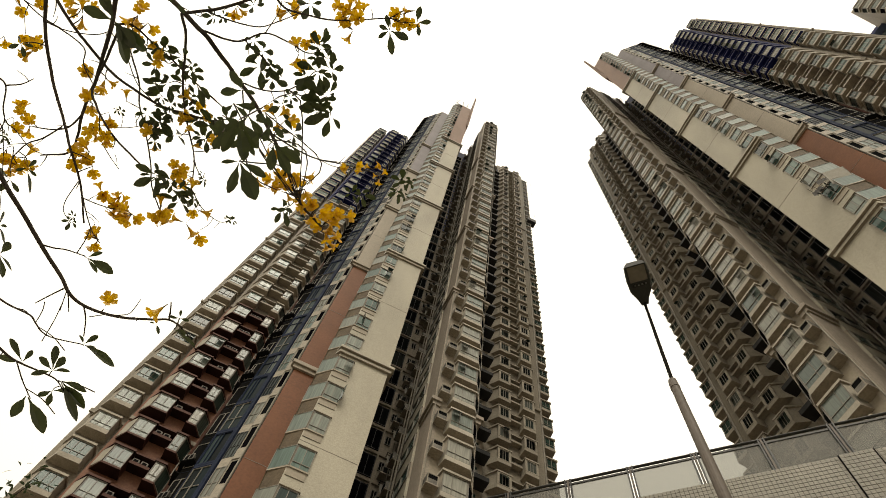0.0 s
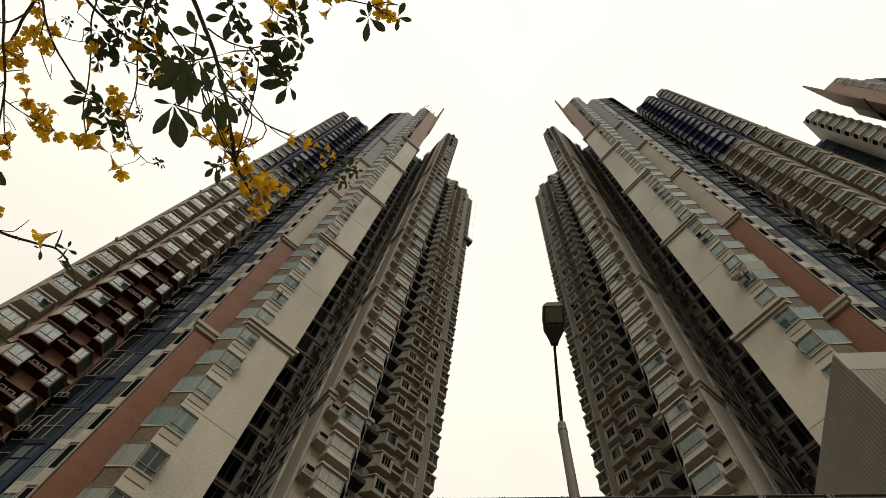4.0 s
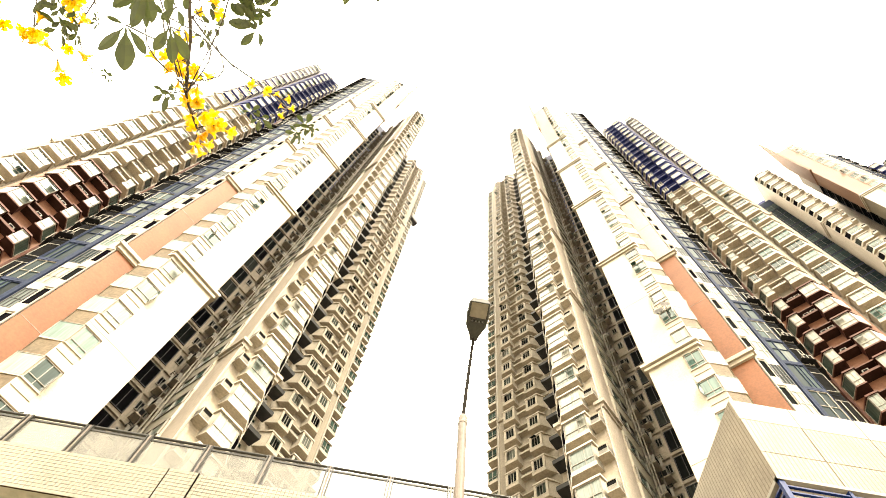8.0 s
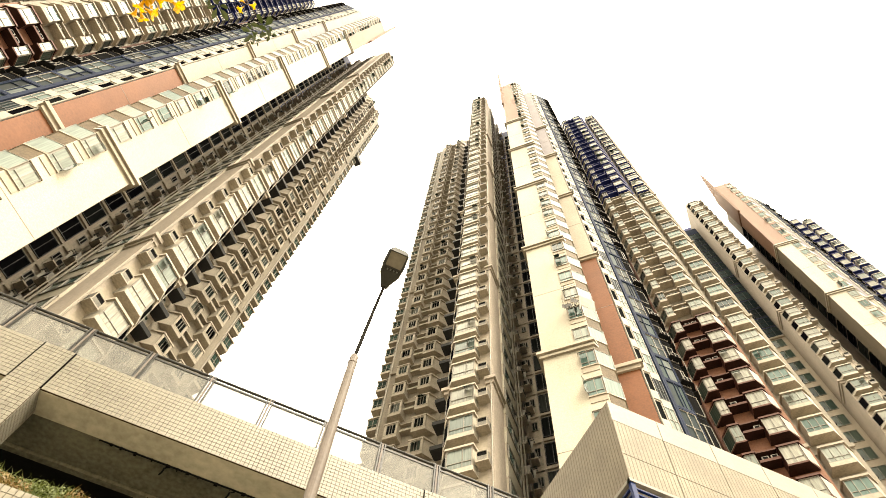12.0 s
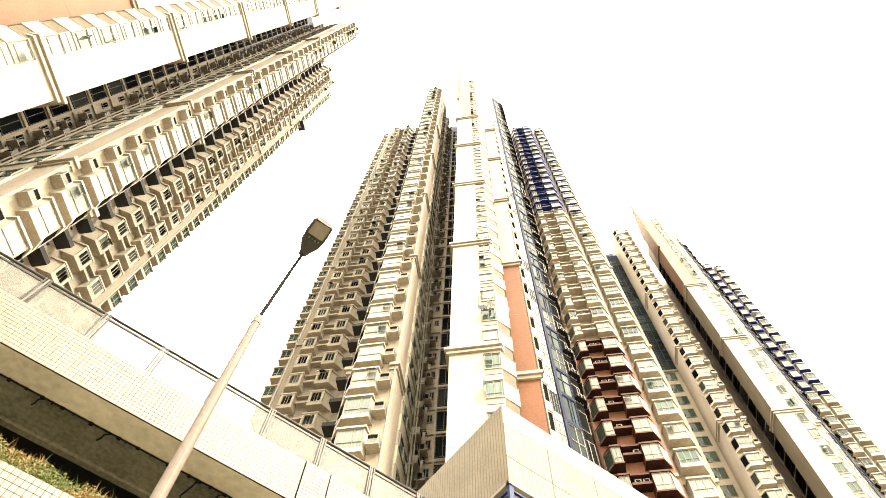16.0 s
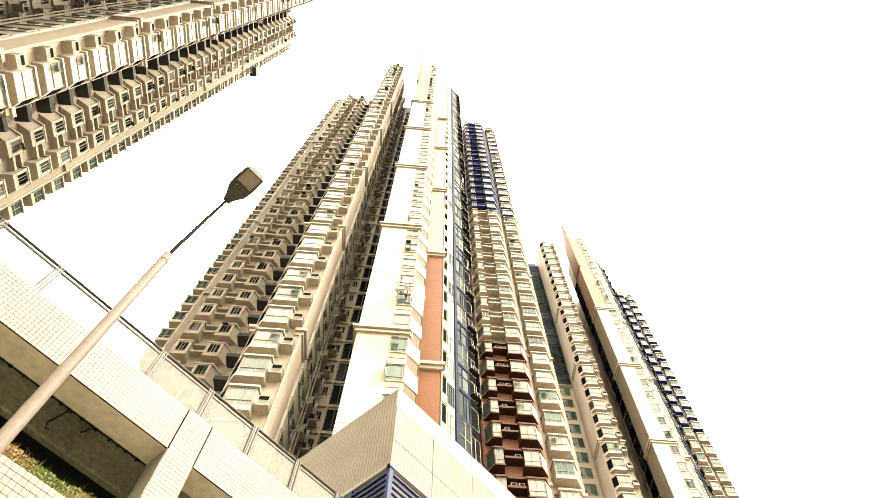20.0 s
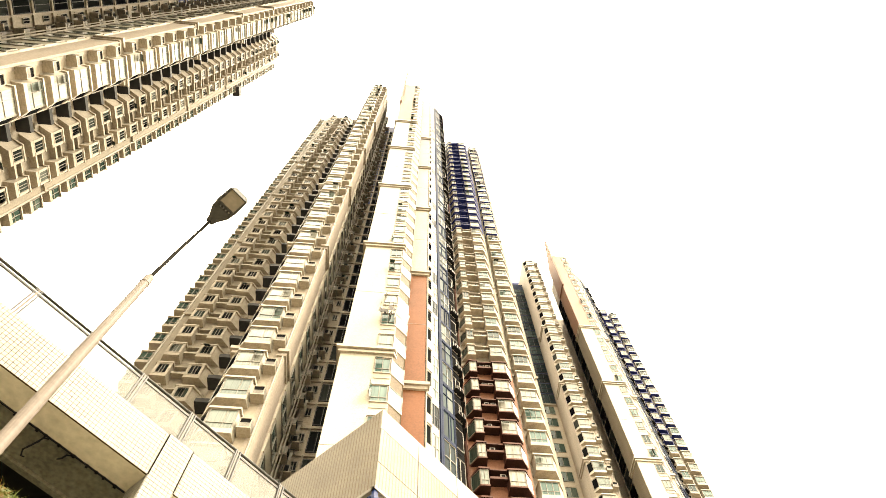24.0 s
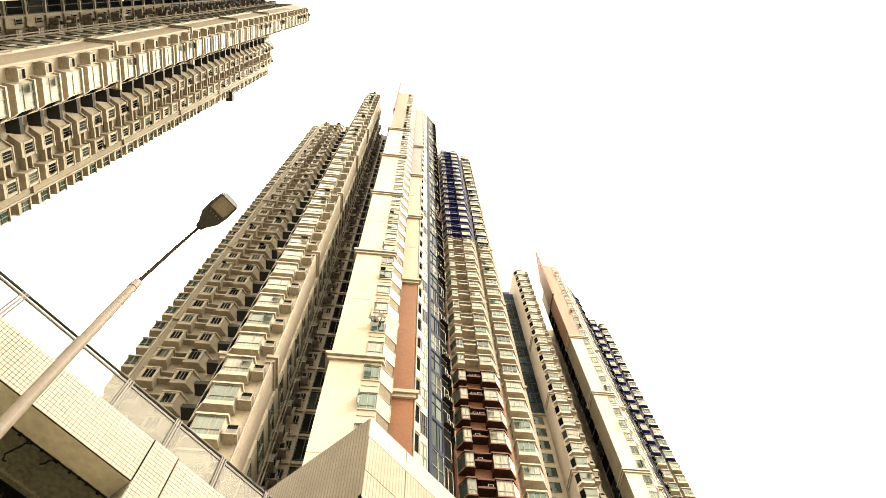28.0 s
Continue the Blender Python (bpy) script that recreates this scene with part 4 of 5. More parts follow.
tower(1, pose(47.5, -1.2, -3.4) @ TURN[1], "far apartment tower with dark blue upper bays", 41, (141.5, 131.0), 0.25, 26.2, 3.0)

R_TOWER = TURN[1]
wash = thing("laundry_rack", R_TOWER @ pose(-1.4, 21.5, 40.4), "rack of dark clothes hung out of a window", "laundry")
s = Shape()
for k in range(4):
    tube(s, [(-0.45 + 0.3 * k, 0.1, 0.0), (-0.4 + 0.28 * k, -0.7, 0.12)], 0.012, 0.012, "dframe", 5)
part("rod", s, wash)
RW = random.Random(5)
for k in range(5):
    s = Shape()
    x = -0.5 + 0.22 * k
    w, h, y = RW.uniform(0.16, 0.26), RW.uniform(0.35, 0.65), RW.uniform(-0.6, -0.2)
    s.face([(x, y, 0.08), (x + w, y + 0.1, 0.08), (x + w * 1.1, y + 0.16, 0.08 - h), (x + w * 0.5, y, 0.02 - h), (x - 0.05, y - 0.05, 0.1 - h)], "cloth")
    part("garment", s, wash)
awn = thing("awning_sheet", R_TOWER @ pose(-0.35, 22.2, 39.9), "white sheet awning hung beside a window", "awning")
s = Shape()
s.face([(-0.5, -0.55, 0.0), (0.35, 0.25, 0.0), (0.55, 0.05, 1.5), (-0.3, -0.75, 1.5)], "palecloth")
s.face([(-0.5, -0.53, 0.0), (-0.3, -0.73, 1.5), (0.55, 0.07, 1.5), (0.35, 0.27, 0.0)], "palecloth")
part("sheet", s, awn)
s = Shape()
tube(s, [(-0.52, -0.56, 0.0), (-0.3, -0.77, 1.5)], 0.02, 0.02, "frame", 5)
tube(s, [(0.36, 0.26, 0.0), (0.57, 0.06, 1.5)], 0.02, 0.02, "frame", 5)
part("pole", s, awn)

plat = thing("work_platform", TURN[-1] @ pose(21.2, 29.8, 108.4), "dark suspended work platform on the tower's edge", "work platform")
part("deck", Shape().box(-1.0, 0.6, -0.6, 0.5, 0, 0.15, "dframe"), plat)
part("side_panel", Shape().box(-1.0, 0.6, -0.6, -0.54, 0.15, 1.3, "dframe"), plat)
part("side_panel", Shape().box(0.54, 0.6, -0.54, 0.5, 0.15, 1.3, "dframe"), plat)
s = Shape()
tube(s, [(-0.9, -0.5, 1.3), (-0.9, -0.5, 30.0)], 0.02, 0.02, "dframe", 5)
tube(s, [(0.5, -0.5, 1.3), (0.5, -0.5, 30.0)], 0.02, 0.02, "dframe", 5)
part("rope", s, plat)
rig = thing("roof_rig", TURN[-1] @ pose(1.6, 22.4, 139.5), "bundle of scaffold poles on the roof edge", "scaffold")
for k in range(9):
    s = Shape()
    x, y = RW.uniform(-1.6, 1.6), RW.uniform(-0.6, 1.2)
    tube(s, [(x, y, 0), (x + RW.uniform(-0.5, 0.5), y + RW.uniform(-0.9, 0.3), RW.uniform(1.0, 2.8))], 0.05, 0.05, "dframe", 5)
    part("pole", s, rig)

# ---- ground, podium ----
g = Shape()
g.face([(-2500, -2500, 0), (2500, -2500, 0), (2500, 2500, 0), (-2500, 2500, 0)], "ground")
solid("ground", g, "dark asphalt ground", "ground", "structure")
solid("pavement", Shape().box(-60, 60, -40, 5.4, 0.0, 0.14, "paving"), "grey concrete paving beside the footbridge", "pavement", "structure")

# unseen deck, added to bounce light onto the bay undersides
solid("bounce_deck", Shape().box(-45, 75, 15.2, 75, 0, 12.0, "deck"), "unseen deck under the towers, added to bounce light", "podium", "structure")

PX, PY, PZ = 10.2, 10.8, 20.8
pod = thing("podium_building", pose(PX, PY, 0), "cream podium clad in narrow vertical tiles with blue louvres", "building")
part("wall", Shape().box(0.06, 24.0, 0.06, 9.0, 0, PZ - 0.02, "groove"), pod)
rows = [(PZ - 1.02, PZ), (PZ - 2.68, PZ - 1.05), (PZ - 3.96, PZ - 2.71), (PZ - 9.0, PZ - 3.99), (0, PZ - 9.03)]
for k, (z0, z1) in enumerate(rows):
    for i in range(10):
        x0, x1 = (0.0 if i == 0 else 2.22 * i - 0.22), 2.22 * i + 2.0
        cut = k == 3 and i < 2
        if not cut:
            part("panel", Shape().box(x0 + 0.015 if i else 0.0, x1 - 0.015, 0.0, 0.06, z0, z1, "capping" if k == 0 else "rib"), pod)
part("panel", Shape().box(0.0, 0.06, 0.06, 8.98, 0, PZ, "rib"), pod)
lv = part("louvre", Shape().box(-0.1, 0.06, -0.12, 0.0, PZ - 9, PZ - 4.06, "louvre").box(1.84, 1.94, -0.12, 0.0, PZ - 9, PZ - 4.06, "louvre").box(3.7, 3.8, -0.12, 0, PZ - 9, PZ - 4.06, "louvre").box(-0.14, 3.8, -0.16, 0.0, PZ - 4.12, PZ - 4.0, "frame").box(-0.14, 0.0, -0.14, 3.2, PZ - 4.12, PZ - 4.0, "frame").box(-0.12, 0.0, 1.5, 1.6, PZ - 9, PZ - 4.06, "louvre"), pod, "blue metal louvre")
slat = Shape().prism([(0.08, -0.1), (3.7, -0.1), (3.7, -0.02), (0.08, -0.02)], 0, 0.05, "louvre").mesh("slat")
slat_side = Shape().box(-0.1, -0.02, 0.0, 3.2, 0, 0.05, "louvre").mesh("slat_side")
for k in range(20):
    part("slat", slat, lv, at=(0, 0, PZ - 4.32 - 0.24 * k))
    part("slat", slat_side, lv, at=(0, 0, PZ - 4.32 - 0.24 * k))

# ---- footbridge ----
BY, BT, BB, RT = 6.7, 8.87, 8.08, 9.59
br = thing("footbridge", pose(0, BY, 0), "footbridge with white tiled fascia and glass parapet", "footbridge")
fascia = part("fascia", Shape().box(-16, 9.9, 0.0, 0.22, BB, BT, "grout"), br, "small square white tiles with brown joints")
part("deck", Shape().box(-16, 9.9, 0.22, 3.4, BT - 0.5, BT - 0.12, "concrete"), br)
part("edge_beam", Shape().box(-16, 9.9, 0.02, 0.44, BB - 0.004, BB + 0.3, "concrete"), br)
part("soffit", Shape().box(-16, 9.9, 0.44, 1.12, BB + 0.03, BB + 0.3, "soffit"), br)
part("inner_beam", Shape().box(-16, 9.9, 1.12, 1.22, BB - 0.02, BB + 0.3, "soffit"), br)
# black ceiling and an added wall close off the shaded space
part("soffit", Shape().box(-16, 9.9, 1.22, 8.0, BB + 0.24, BB + 0.3, "bridgeshade"), br, "shaded underside")
part("back_wall", Shape().box(-16, 9.9, 7.6, 8.0, 0, BB + 0.24, "bridgeshade"), br)
for x in (-8.72, -3.15, 2.58, 8.31):
    column = part("column", Shape().box(x - 0.21, x + 0.21, -0.02, 0.4, 0, BT + 0.004, "grout"), br, "tiled column")
    s = Shape()
    for i in range(7):
        for k in range(60):
            z1, d = BT - 0.0658 * k, 0.0593 * i
            s.box(x - 0.206 + d, x - 0.154 + d, -0.026, -0.02, z1 - 0.0588, z1, "tile")
            s.box(x - 0.217, x - 0.21, -0.015 + d, 0.037 + d, z1 - 0.0588, z1, "tile").box(x + 0.21, x + 0.217, -0.015 + d, 0.037 + d, z1 - 0.0588, z1, "tile")
    tagged(part("tile_facing", s, column), kind="stuff")
    for dx in (-0.22, 0.21):
        part("joint", Shape().box(x + dx, x + dx + 0.012, -0.03, 0.0, BB, BT, "flatblack"), br)
s = Shape()
tube(s, [(-2.06, 0.5, BB + 0.03), (-2.04, 0.46, BB), (-1.9, 0.45, BB - 0.015), (2.36, 0.45, BB - 0.015)], 0.012, 0.012, "flatblack", 6)
part("conduit", s, br)
# rusty broken brackets that hang from it
for x, drop in ((1.06, 0.09), (-0.28, 0.04), (1.42, 0.03), (-1.2, 0.03)):
    s = Shape()
    pts = [(x + 0.12, 0.46, BB - 0.02), (x + 0.06, 0.5, BB - 0.03), (x + 0.05, 0.56, BB - 0.05), (x + 0.02, 0.64, BB - drop), (x - 0.01, 0.74, BB - drop - 0.02), (x + 0.03, 0.8, BB - drop - 0.06), (x + 0.06, 0.76, BB - drop - 0.08)]
    tube(s, pts[:7 if drop > 0.08 else 4], 0.014, 0.011, "flatblack", 6)
    part("pipe_bracket", s, br)
s = Shape()
for k in range(24):
    x = -1.9 + 0.18 * k + 0.05 * math.sin(5.1 * k)
    s.box(x, x + 0.03 + 0.02 * math.sin(3.3 * k), 0.435, 0.468, BB - 0.032 - 0.006 * (k % 3), BB - 0.004, "flatblack")
part("conduit_clip", s, br)
M["rail"] = mat("dark_steel_rail", (0.022, 0.021, 0.019), 0.35, vary=0.1, fine=30, bump=0.05)
rail = Shape()
tube(rail, [(-16, 0.1, RT), (9.9, 0.1, RT)], 0.023, 0.023, "rail", 10)
part("handrail", rail, br, "stainless steel handrail")
part("rail_bar", Shape().box(-16, 9.9, 0.06, 0.085, RT - 0.125, RT - 0.09, "rail"), br)
post = Shape().box(-0.05, -0.03, 0.04, 0.12, 0, RT - BT - 0.02, "rail").box(-0.014, 0.014, 0.05, 0.1, 0, RT - BT - 0.02, "pole").box(0.03, 0.05, 0.04, 0.12, 0, RT - BT - 0.02, "rail").box(-0.05, 0.05, 0.05, 0.13, 0, 0.02, "steel").mesh("post")
pane_mesh = Shape().box(-0.42, 0.42, 0.07, 0.08, 0.04, RT - BT - 0.1, "glass").mesh("glass_panel")
for k in range(-16, 11):
    x = -0.25 + 0.935 * k
    part("post", post, br, at=(x, 0, BT))
    p = part("glass_panel", pane_mesh, br, at=(x + 0.4675, 0, BT))
    p.visible_shadow = False

# lower planter wall with dry grass
s = Shape().box(-14, 7, 4.9, 5.02, 0, 5.275, "grout").box(-14, 7, 5.02, 5.4, 0, 5.22, "soil").box(-14, 7, 5.4, 5.52, 0, 5.28, "concrete")
planter = solid("planter_wall", s, "white tiled planter wall below the footbridge", "planter")
s = Shape()
for i in range(205):
    for k in range(30):
        x0, z1 = -8.0 + 0.057 * i, 5.28 - 0.0658 * k
        s.box(x0, x0 + 0.05, 4.894, 4.9, z1 - 0.0588, z1, "tile")
tagged(part("tile_facing", s, planter), kind="stuff")
s = Shape()
R = random.Random(3)


def mound(x, y):
    """Height of the overgrown strip over the planter's rim."""
    edge = max(0.0, 1 - ((y - 5.14) / 0.24) ** 2)
    return 5.24 + edge * (0.3 + 0.08 * noise.noise((x * 1.3, 0, 2)) + 0.06 * noise.noise((x * 4, y * 6, 4)) + 0.03 * noise.noise((x * 13, y * 13, 7)))


def weed(x, y):
    return "drygrass" if noise.noise((x * 2.3, y * 3, 9)) * 1.5 + (5.1 - y) * 0.6 + R.gauss(0, 0.2) > 0.06 else "grass"


for i in range(325):
    for k in range(10):
        x0, y0 = -8 + 0.04 * i, 4.9 + 0.05 * k
        s.face([(a, b, 5.2 + 0.55 * (mound(a, b) - 5.2)) for a, b in ((x0, y0), (x0 + 0.04, y0), (x0 + 0.04, y0 + 0.05), (x0, y0 + 0.05))], weed(x0, y0))
for _ in range(2600):
    x, y = R.uniform(-8, 5), R.uniform(4.93, 5.3)
    h, a, w = R.uniform(0.03, 0.09) * (1 + max(0, noise.noise((x * 2, y, 0)))), R.uniform(0, 6.3), R.uniform(0.0015, 0.0032)
    dx, dy, zb = w * math.cos(a), w * math.sin(a), mound(x, y) - 0.01
    tx, ty = x + R.uniform(-0.07, 0.07), y + R.uniform(-0.08, 0.05)
    mx, my = (2 * x + tx) / 3, (2 * y + ty) / 3
    m = weed(x, y)
    s.face([(x - dx, y - dy, zb), (x + dx, y + dy, zb), (mx + dx, my + dy, zb + h * 0.7), (mx - dx, my - dy, zb + h * 0.7)], m)
    s.face([(mx - dx, my - dy, zb + h * 0.7), (mx + dx, my + dy, zb + h * 0.7), (tx, ty, zb + h)], m)
for _ in range(80000):
    x, y = R.uniform(-4, 3.5), R.uniform(4.9, 5.34)
    top = mound(x, y) + 0.03 + 0.1 * max(0.0, noise.noise((x * 6, y * 6, 1)))
    o = Vector((x, y, 5.25 + (top - 5.25) * R.random() ** 0.6))
    a, b = Vector((R.gauss(0, 1), R.gauss(0, 1), R.gauss(0, 0.9))).normalized(), Vector((R.gauss(0, 1), R.gauss(0, 1), R.gauss(0, 1))).normalized()
    k = R.uniform(0.007, 0.017)
    s.face([o - a * k, o + b * k * 0.45, o + a * k, o - b * k * 0.45], weed(x, y))
solid("grass", s, "dry yellow-green grass growing in the planter", "grass", "stuff")

# ---- street lamp ----
lamp = thing("street_lamp", pose(0.495, 4.05, 0), "street lamp with tapered pale pole and dark flat head", "street lamp")
s = Shape()
tube(s, [(0.05, 0, 0.14), (0.03, 0, 4), (0, 0, 7.4)], 0.066, 0.045, "pole", 16)
part("pole", s, lamp)
s = Shape()
tube(s, [(0, 0, 7.36), (0, 0, 7.39), (0, 0, 7.47), (0, 0, 7.5)], 0.05, 0.042, "pole", 16)
part("collar", s, lamp)
s = Shape()
tube(s, [(0, 0, 7.48), (0.035, 0, 8.4), (0.068, 0, 9.16), (0.073, -0.03, 9.25)], 0.02, 0.017, "arm", 10)
part("arm", s, lamp, "thin dark arm")
# flat spade-shaped head reaching over the road
half = [(-0.05, 0.02), (-0.075, -0.06), (-0.145, -0.2), (-0.16, -0.36), (-0.15, -0.56), (-0.12, -0.6)]
outline = half + [(-x, y) for x, y in half[::-1]]
s = Shape()
outline = [(0.93 * x, 0.94 * y) for x, y in outline]
for (w0, h0), (w1, h1) in (((0.9, 0.0), (1.0, 0.025)), ((1.0, 0.025), (1.0, 0.055)), ((1.0, 0.055), (0.75, 0.1))):
    lo, hi = [(x * w0, y, h0) for x, y in outline], [(x * w1, y, h1) for x, y in outline]
    for i in range(len(outline)):
        j = (i + 1) % len(outline)
        s.face([lo[i], lo[j], hi[j], hi[i]], "lamp")
s.face([(x * 0.9, y, 0) for x, y in outline[::-1]], "lamp").face([(x * 0.75, y, 0.1) for x, y in outline], "lamp")
head = part("lamp_head", s, lamp, "dark grey flat lamp head", (0.073, -0.02, 9.24))
part("lens", Shape().box(-0.11, 0.11, -0.55, -0.33, -0.008, -0.002, "lens"), head, "pale square lens")
part("rim", Shape().box(-0.125, 0.125, -0.565, -0.55, -0.016, 0, "lamp").box(-0.125, 0.125, -0.33, -0.315, -0.016, 0, "lamp").box(-0.125, -0.11, -0.55, -0.33, -0.016, 0, "lamp").box(0.11, 0.125, -0.55, -0.33, -0.016, 0, "lamp"), head)
for x in (-0.07, -0.025, 0.02, 0.065):
    part("screw", Shape().box(x, x + 0.02, -0.29, -0.27, -0.012, 0, "steel"), head)


# ---- flowering tree ----
tree = thing("flowering_tree", pose(0, 0, 0), "yellow trumpet tree branch with dark palmate leaves", "tree")


def leaflet(s, o, d, up, length, width, m="leaf", droop=0.18):
    d, up = d.normalized(), up.normalized()
    side = d.cross(up).normalized()
    rows = [(0.0, 0.06), (0.18, 0.2), (0.4, 0.72), (0.65, 1.0), (0.86, 0.7), (0.96, 0.3), (1.0, 0.0)]
    prev = None
    for f, w in rows:
        c = o + d * (length * f) - up * (droop * length * f * f)
        cur = (c - side * width * w + up * width * 0.25 * w, c, c + side * width * w + up * width * 0.25 * w)
        if prev:
            s.face([prev[0], prev[1], cur[1], cur[0]], m)
            s.face([prev[1], prev[2], cur[2], cur[1]], m)
        prev = cur
    return s


def palmate(s, o, size, R):
    """One hand-shaped leaf of five leaflets."""
    up = Vector((R.uniform(-0.5, 0.5), R.uniform(-0.6, 0.4), 1)).normalized()
    a = up.orthogonal().normalized()
    b = up.cross(a)
    t0 = R.uniform(0, 6.3)
    for k in range(5):
        t = t0 + (k - 2) * 1.1 + R.uniform(-0.15, 0.15)
        d = a * math.cos(t) + b * math.sin(t) - up * R.uniform(0.1, 0.5)
        ln = size * (1.0 if k == 2 else 0.85 if k in (1, 3) else 0.6) * R.uniform(0.9, 1.1)
        leaflet(s, o + d * 0.12 * size, d, up, ln * 0.9, ln * 0.21)


def blossom(s, o, d, size, R):
    """A trumpet flower: tube opening into five ruffled lobes."""
    d = d.normalized()
    a = d.orthogonal().normalized()
    b = d.cross(a)
    rings = [(0.0, 0.1), (0.5, 0.2), (0.85, 0.42)]
    n = 10
    prev = None
    for f, r in rings:
        cur = [o + d * size * f + size * r * (a * math.cos(6.2832 * k / n) + b * math.sin(6.2832 * k / n)) for k in range(n)]
        if prev:
            for k in range(n):
                s.face([prev[k], prev[(k + 1) % n], cur[(k + 1) % n], cur[k]], "petal")
        prev = cur
    for k in range(0, n, 2):
        m = 6.2832 * (k + 1) / n
        mid = o + d * size * R.uniform(0.95, 1.15) + size * 0.85 * (a * math.cos(m) + b * math.sin(m))
        l0 = o + d * size * R.uniform(0.9, 1.1) + size * 0.72 * (a * math.cos(m - 0.5) + b * math.sin(m - 0.5))
        l1 = o + d * size * R.uniform(0.9, 1.1) + size * 0.72 * (a * math.cos(m + 0.5) + b * math.sin(m + 0.5))
        s.face([prev[k], prev[(k + 1) % n], l0], "petal")
        s.face([prev[(k + 1) % n], mid, l0], "petal")
        s.face([prev[(k + 1) % n], prev[(k + 2) % n], l1], "petal")
        s.face([prev[(k + 1) % n], l1, mid], "petal")
    tube(s, [o - d * size * 0.5, o, o + d * size * 0.1], size * 0.04, size * 0.1, "calyx", 5)


RT2 = random.Random(11)


def limb(pts, r0, r1, leaves=(), blades=(), flowers=()):
    """One branch with hand-shaped leaves (x, y, z, reach), leaves given by their stalk's end and leaflet tips, and flower clusters (x, y, z, count)."""
    s = Shape()
    curve = spline(pts)
    curve = [p + 0.3 * r0 * Vector((noise.noise(p * 30), noise.noise(p * 30 + Vector((5, 0, 0))), noise.noise(p * 30 + Vector((0, 7, 0))))) for p in curve]
    tube(s, curve, r0, r1, "bark", 7)
    b = part("branch", s, tree)

    def twig(o, r):
        near = min(curve, key=lambda p: (p - o).length)
        gap = (near - o).length
        w = Shape()
        bend = Vector((RT2.uniform(-0.15, 0.15), RT2.uniform(-0.15, 0.15), RT2.uniform(-0.05, 0.15))) * gap
        tube(w, spline([near, (near + o) / 2 + bend, o], 4), r, r * 0.6, "bark", 5)
        part("twig", w, b)

    for k in range(max(1, len(curve) // 12)):
        p = curve[RT2.randrange(2, len(curve) - 1)]
        d = Vector((RT2.uniform(-0.04, 0.04), RT2.uniform(-0.03, 0.05), RT2.uniform(-0.04, 0.03)))
        w = Shape()
        tube(w, spline([p, p + d * 0.5 + Vector((0, 0, 0.004)), p + d], 4), min(r1, 0.002), 0.0007, "bark", 5)
        part("twig", w, b)
    for x, y, z, reach in leaves:
        o = Vector((x, y, z))
        twig(o, min(r1, 0.0016))
        w = Shape()
        palmate(w, o, reach, RT2)
        part("leaf", w, b)
        w = Shape()
        palmate(w, o + Vector((RT2.uniform(-1, 1), RT2.uniform(-1, 1), RT2.uniform(-0.4, 0.4))) * reach * 0.8, reach * 0.75, RT2)
        part("leaf", w, b)
    for base, *ends in blades:
        o = Vector(base)
        twig(o, min(r1, 0.0018))
        w = Shape()
        for e in ends:
            d = Vector(e) - o
            up = Vector((RT2.uniform(-0.35, 0.35), RT2.uniform(-0.35, 0.35) - 0.2, 1))
            leaflet(w, o + d * 0.06, d * 0.94, up, d.length * 0.98, d.length * RT2.uniform(0.17, 0.23), droop=0.0)
        part("leaf", w, b)
    for x, y, z, count in flowers:
        o = Vector((x, y, z))
        twig(o, min(r1, 0.0018))
        near = (o - Vector((0, 0, 1.6))).length < 1.4
        for _ in range(count):
            w = Shape()
            d = Vector((RT2.gauss(0, 1), RT2.gauss(0, 1), RT2.gauss(-0.6, 0.8))).normalized()
            size = RT2.uniform(0.018, 0.026) * (0.6 if near else 1.0)
            blossom(w, o + d * RT2.uniform(0.008, 0.022), d, size, RT2)
            part("flower", w, b)
    return b


limb([(-1.093, -0.465, 3.321), (-1.112, -0.436, 3.317), (-1.142, -0.388, 3.303), (-1.155, -0.320, 3.269), (-1.169, -0.222, 3.233), (-1.163, -0.128, 3.189), (-1.139, -0.035, 3.119), (-1.155, 0.050, 3.109), (-1.200, 0.140, 3.107)], 0.0058, 0.0022,
     blades=[((-1.203, -0.327, 3.237), (-1.223, -0.324, 3.213), (-1.212, -0.295, 3.233), (-1.218, -0.348, 3.258), (-1.191, -0.313, 3.255))],
     flowers=[(-1.273, -0.326, 3.378, 3), (-1.135, 0.016, 3.160, 2)])
limb([(-1.168, -0.480, 3.391), (-1.151, -0.436, 3.382), (-1.111, -0.339, 3.336), (-1.090, -0.263, 3.331), (-1.050, -0.189, 3.303), (-0.978, -0.119, 3.254), (-0.933, -0.061, 3.257), (-0.882, -0.017, 3.279), (-0.828, 0.017, 3.277)], 0.0046, 0.0027,
     leaves=[(-0.927, -0.087, 3.256, 0.040), (-0.929, -0.041, 3.261, 0.037), (-0.864, -0.001, 3.305, 0.053), (-0.834, 0.031, 3.276, 0.056)],
     blades=[((-0.571, 0.034, 2.770), (-0.590, 0.056, 2.748), (-0.558, 0.067, 2.761), (-0.584, 0.016, 2.760)), ((-0.608, 0.007, 2.878), (-0.641, 0.038, 2.877), (-0.581, 0.039, 2.871), (-0.619, 0.066, 2.847))],
     flowers=[(-1.065, -0.372, 3.346, 3), (-1.078, -0.350, 3.345, 2), (-1.086, -0.184, 3.319, 3), (-0.879, 0.002, 3.290, 3)])
